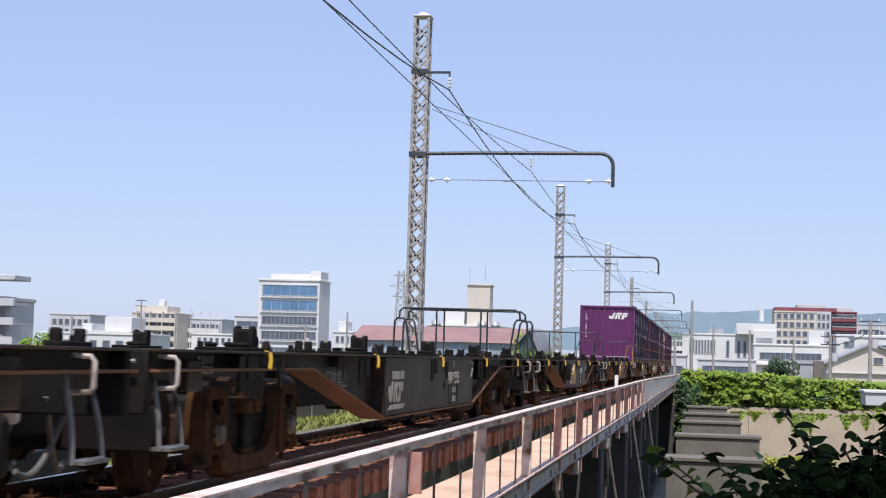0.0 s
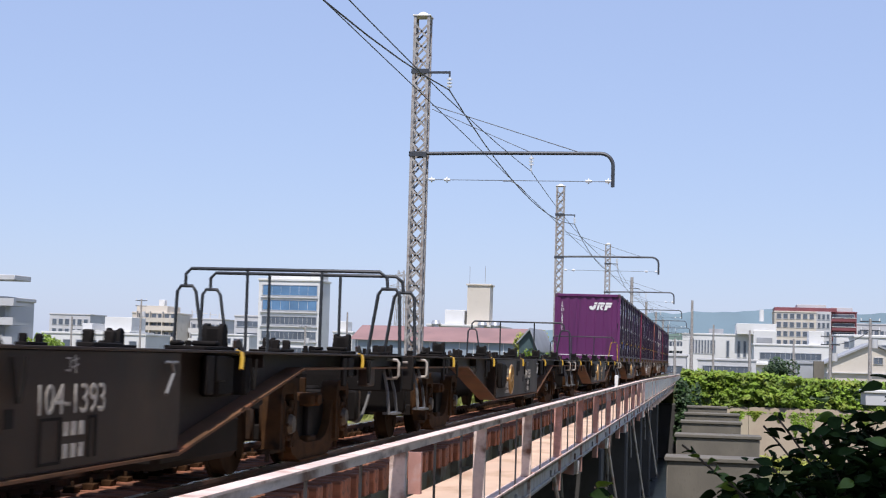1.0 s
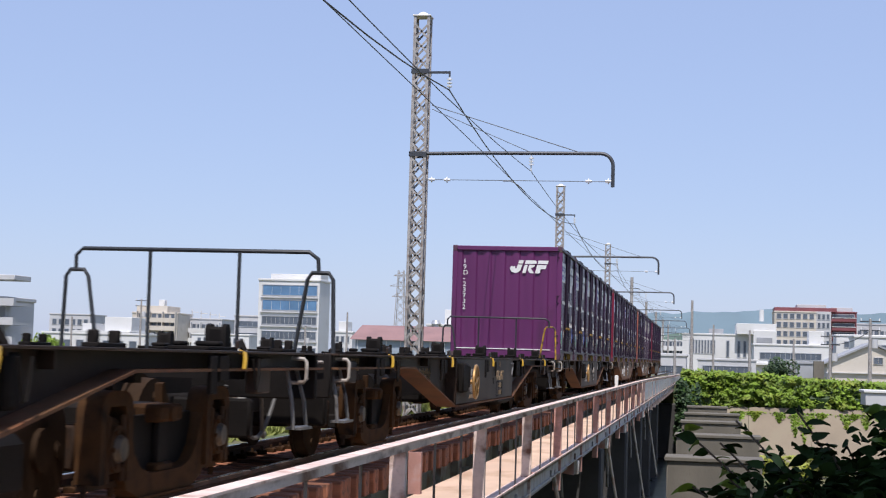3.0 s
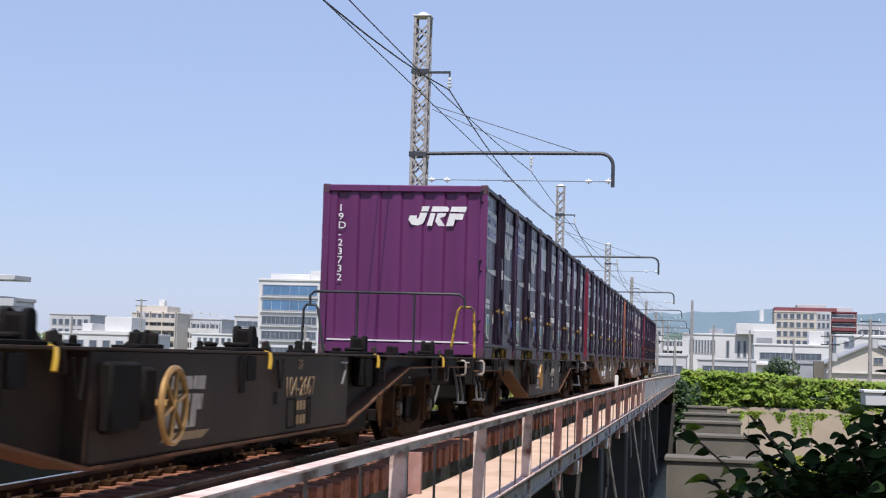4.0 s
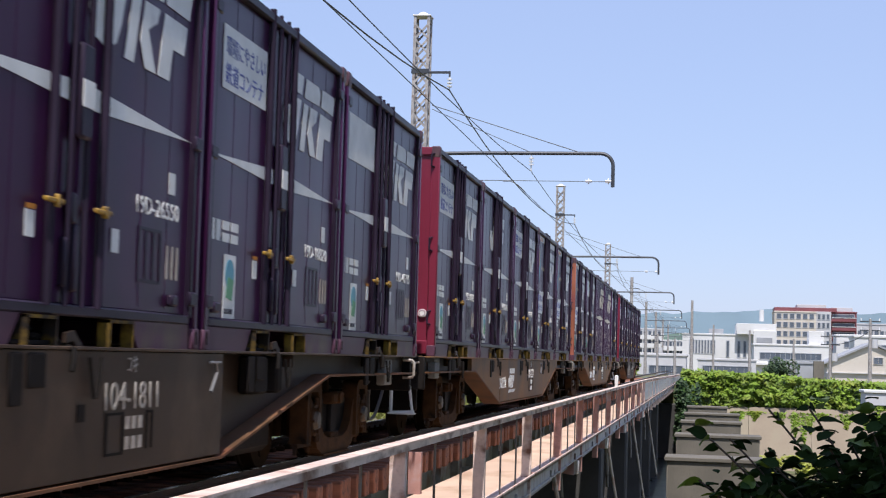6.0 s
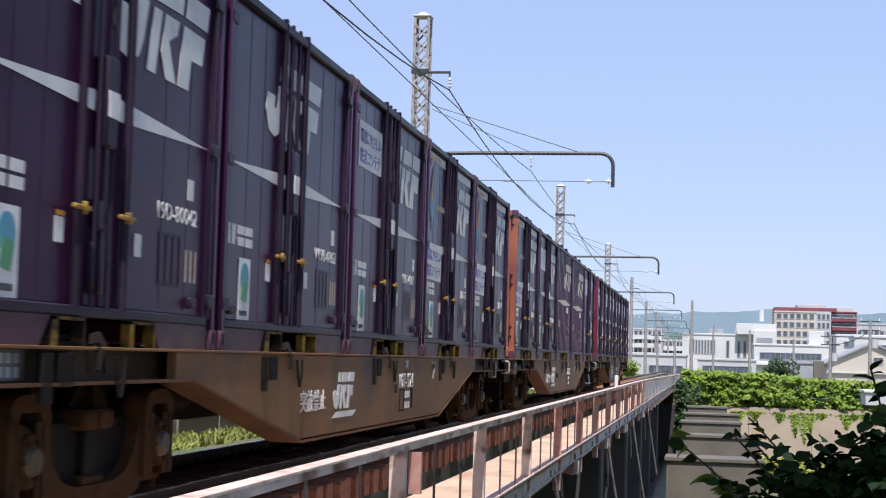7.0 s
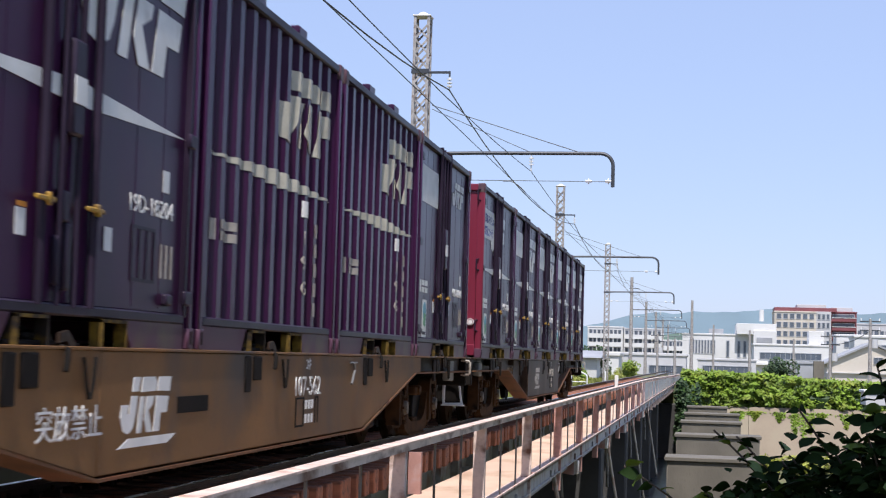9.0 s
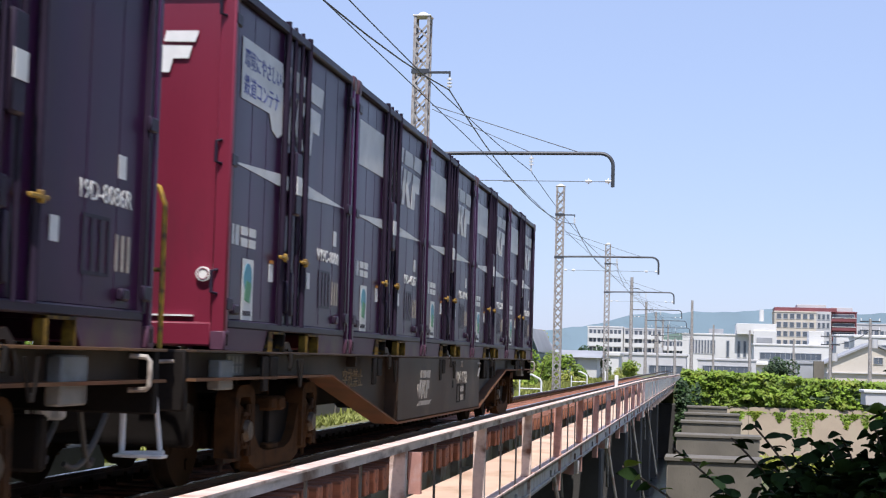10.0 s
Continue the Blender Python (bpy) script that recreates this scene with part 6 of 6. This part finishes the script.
def shrub():
    s = thing("shrub", "dark leafy shrub with broad swaying leaves", "shrub", pose(4.95, 4.6, -0.62))
    rng = random.Random(21)
    shapes = []
    for k in range(8):
        b = Build()
        n = 6
        for i in range(n + 1):
            u = i / n
            w = 0.0185 * math.sin(math.pi * min(1, u * 1.02) ** 0.8) + 0.0005
            droop = -0.014 * u * u * (1 + 0.4 * (k % 4))
            b.v += [(-w, u * 0.056, droop + 0.006), (0, u * 0.056, droop), (w, u * 0.056, droop + 0.006)]
        for i in range(n):
            a = 3 * i
            b.f += [(a, a + 1, a + 4, a + 3), (a + 1, a + 2, a + 5, a + 4)]
        me = b.mesh("leaf")
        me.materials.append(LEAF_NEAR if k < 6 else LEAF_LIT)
        shapes.append(me)
    tips = []
    for k in range(60):
        x = -0.50 + 0.68 * ((k * 0.618) % 1.0)
        tips.append((x, 1.25 + 0.30 * (x + 0.5) / 0.6 - 0.36 * rng.random() ** 1.2 + 0.03, rng.uniform(-0.25, 0.35)))
    tips += [(-0.66, 1.38, 0.1), (-0.52, 1.40, 0.2), (-0.62, 1.24, 0.0), (-0.38, 1.48, 0.1), (-0.04, 1.64, 0.3), (0.02, 1.50, 0.1), (-0.80, 1.33, 0.1), (-0.76, 1.17, 0.0)]
    first = len(tips)
    tips += [(rng.uniform(-0.22, 0.16), rng.uniform(0.95, 1.40), rng.uniform(-0.3, 0.3)) for _ in range(22)]
    tips += [(0.02 + 0.30 * ((k * 0.382) % 1.0), 0.90 + 0.55 * ((k * 0.618) % 1.0), rng.uniform(-0.3, 0.3)) for k in range(26)]
    for k, (tx, tz, ty) in enumerate(tips):
        base = Vector((0.06 + 0.03 * (k % 5), 0.1 * (k % 3), 0.15))
        tip = Vector((tx, ty, tz))
        mid = Vector((0.25 * tx + 0.06, 0.3 * ty, 0.72 * tz))
        pts = [base * (1 - u) ** 2 + mid * 2 * u * (1 - u) + tip * u * u for u in [i / 20 for i in range(21)]]
        st = part("sprig", Build().tube([p - base for p in pts], 0.003, 6), BARK, s, "", Matrix.Translation(base))
        SPRIGS.append((st, base, k))
        rest = Build()
        thin = 60 <= k < first
        for i in range(9, 21):
            for e in range(3 if thin else 13):
                d = (pts[min(20, i + 1)] - pts[i - 1]).normalized()
                a = rng.uniform(0, 2 * math.pi)
                out = Vector((math.cos(a), 0.7 * math.sin(a), rng.uniform(-0.6, 0.4))) + d * 0.5
                q = out.normalized().to_track_quat("Y", "Z").to_matrix().to_4x4()
                at = pts[i - 1].lerp(pts[i], rng.random()) + (Vector((0, 0, 0)) if thin or e < 1 else Vector((rng.gauss(0, 0.045), rng.gauss(0, 0.06), rng.gauss(-0.01, 0.04))))
                m = Matrix.Translation(at - base) @ q @ pose(0, 0, 0, 0, rng.uniform(-70, 70), 0) @ Matrix.Scale(rng.uniform(0.55, 1.15), 4)
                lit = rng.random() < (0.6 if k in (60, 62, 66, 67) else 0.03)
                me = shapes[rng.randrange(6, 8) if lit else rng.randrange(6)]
                if lit or (i % 2 == 0 and e == 0):
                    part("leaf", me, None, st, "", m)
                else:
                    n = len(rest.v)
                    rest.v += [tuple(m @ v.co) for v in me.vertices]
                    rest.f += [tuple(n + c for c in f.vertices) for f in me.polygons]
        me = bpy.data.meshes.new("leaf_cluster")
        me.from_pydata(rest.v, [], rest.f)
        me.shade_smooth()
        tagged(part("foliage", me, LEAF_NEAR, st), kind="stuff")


# Shaded and lit copies of one leaf; the light is in their colours.
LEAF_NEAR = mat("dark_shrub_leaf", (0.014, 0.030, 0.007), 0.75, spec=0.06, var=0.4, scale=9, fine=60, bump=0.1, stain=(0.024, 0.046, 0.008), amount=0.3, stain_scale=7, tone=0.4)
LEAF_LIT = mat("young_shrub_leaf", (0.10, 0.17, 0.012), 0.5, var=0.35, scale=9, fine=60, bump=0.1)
shrub()


def shade_tree():
    """A roadside tree above the shrub, added out of view to shade it."""
    t = thing("tree", "leafy broad tree shading the shrub", "tree", pose(7.6, 0.6, -0.62))
    part("trunk", Build().rod((0, 0, -0.1), (-0.25, 0.2, 2.8), 0.17, 12, 0.11), BARK, t)
    rng = random.Random(77)
    for k in range(9):
        a = 2.0 + 0.55 * k
        part("limb", Build().tube([(-0.25, 0.2, 2.6 + 0.12 * k), (-0.8 + 0.5 * math.cos(a), 0.6 + 0.5 * math.sin(a), 4.2), (-1.9 + 1.0 * math.cos(a), 1.3 + 1.1 * math.sin(a), 5.6 + 0.1 * k)], 0.04, 6), BARK, t)

    def spot(r):
        d = Vector((r.gauss(0, 1), r.gauss(0, 1), r.gauss(0, 1))).normalized() * (0.35 + 0.65 * r.random() ** 0.5)
        return (-1.75 + 1.3 * d.x, 1.5 + 1.5 * d.y, 6.3 + 0.75 * d.z)

    part("crown", leaves(5200, spot, 0.2, 78), LEAF_DARK, t)


shade_tree()


def bank_tree(x, y, high, seed):
    """Tall lumpy-crowned tree on the channel bed, added unseen to darken container reflections."""
    t = thing("tree", "tall dense green tree beside the channel", "tree", pose(x, y, -6.1), "bank trees")
    rng = random.Random(seed)
    part("trunk", Build().rod((0, 0, 0), (0.2, 0.1, high * 0.7), 0.28, 12, 0.1), BARK, t)
    lumps = [(rng.uniform(-1.6, 1.6), rng.uniform(-2.6, 2.6), rng.uniform(0.38, 0.92) * high, rng.uniform(1.0, 1.8)) for _ in range(16)]
    for lx, ly, lz, _ in lumps[:8]:
        part("limb", Build().tube([(0.1, 0.05, lz * 0.55), (lx * 0.5, ly * 0.5, lz * 0.8), (lx, ly, lz)], 0.06, 6), BARK, t)

    def spot(r):
        lx, ly, lz, q = lumps[r.randrange(16)]
        d = Vector((r.gauss(0, 1), r.gauss(0, 1), r.gauss(0, 1))).normalized() * q * (0.3 + 0.7 * r.random() ** 0.4)
        return (max(-2.6, lx + d.x), ly + d.y, lz + d.z)

    part("crown", leaves(4200, spot, 0.42, seed + 1), LEAF_DARK, t)


for i, (x, y, high) in enumerate(((9.6, 13.0, 14.0), (10.6, 19.5, 15.5), (11.6, 26.0, 15.0), (12.4, 32.5, 16.5))):
    bank_tree(x, y, high, 90 + 2 * i)

st = thing("stanchion", "short rusty brown steel stanchion beside the walkway", "post", pose(1.2, 17.2, -0.5))
part("plate", Build().box(0, 0.14, 0, 0.012, 0, 0.46, 0.003).box(0.128, 0.14, 0.012, 0.09, 0, 0.46), RUSTPOST, st)


# ---- sleepers and walkway boards ----
def sleepers():
    shapes = []
    for k in range(5):
        b = Build().box(-1.13 - 0.012 * k, 1.12 + 0.012 * ((k * 3) % 5), -0.108, 0.108, -0.37, -0.135 + 0.004 * (k % 3), 0.012)
        me = b.mesh("sleeper")
        me.materials.append(TIMBER)
        shapes.append(me)
    for i in range(300):
        y = 3.0 + 0.385 * i
        part("sleeper", shapes[(i * 7) % 5], None, TRACK, "", pose(random.uniform(-0.02, 0.02), y, 0, 0, 0, random.uniform(-0.6, 0.6)))
    clip = Build()
    for s in (-1, 1):
        for d in (-1, 1):
            clip.box(s * 0.5675 + d * 0.10 - 0.05, s * 0.5675 + d * 0.10 + 0.05, -0.06, 0.06, -0.138, -0.085, 0.008).rod((s * 0.5675 + d * 0.10, 0.02, -0.1), (s * 0.5675 + d * 0.10, 0.02, -0.045), 0.016, 6)
    me = clip.mesh("rail_clip")
    me.materials.append(BOGIE)
    for i in range(200):
        part("rail_clip", me, None, TRACK, "", pose(0, 3.0 + 0.385 * i, 0))


def boards():
    shapes = []
    for k in range(3):
        me = Build().box(1.27, 2.06 - 0.012 * k, 0.003, 5.397, -0.535, -0.497 - 0.001 * k, 0.003).mesh("board")
        me.materials.append(DECK)
        shapes.append(me)
    for i in range(27):
        part("board", shapes[(i * 5) % 3], None, BRIDGE, "", pose(0, -2 + 5.4 * i, 0))


sleepers()
boards()


# ---- what moves ----
def motions():
    for ob, y, z in TRAIN:
        walk(ob, [(t, pose(0, y - SPEED * t, z)) for t in (0.0, 2.5, 5.0, 7.5, 10.0)])
    for ob, u in WHEELS:
        walk(ob, [(k / FPS, pose(0, u, 0.405, math.degrees(SPEED * k / FPS / 0.405))) for k in range(0, 301)])
    for ob, base, k in SPRIGS:
        rows = []
        for i in range(41):
            t = 0.25 * i
            gust = 0.6 + 0.4 * math.sin(0.9 * t + 1.0)
            a = 4.0 * gust * math.sin(2.4 * t + 0.7 * k) + 2.0 * math.sin(4.3 * t + 1.9 * k)
            if k in (60, 62, 66, 67):
                a += 5.5 * (1 - math.cos(2 * math.pi * t / 10))
            c = 3.0 * gust * math.sin(2.9 * t + 1.3 * k + 0.5)
            rows.append((t, Matrix.Translation(base) @ pose(0, 0, 0, c, a, 0)))
        walk(ob, rows)


motions()
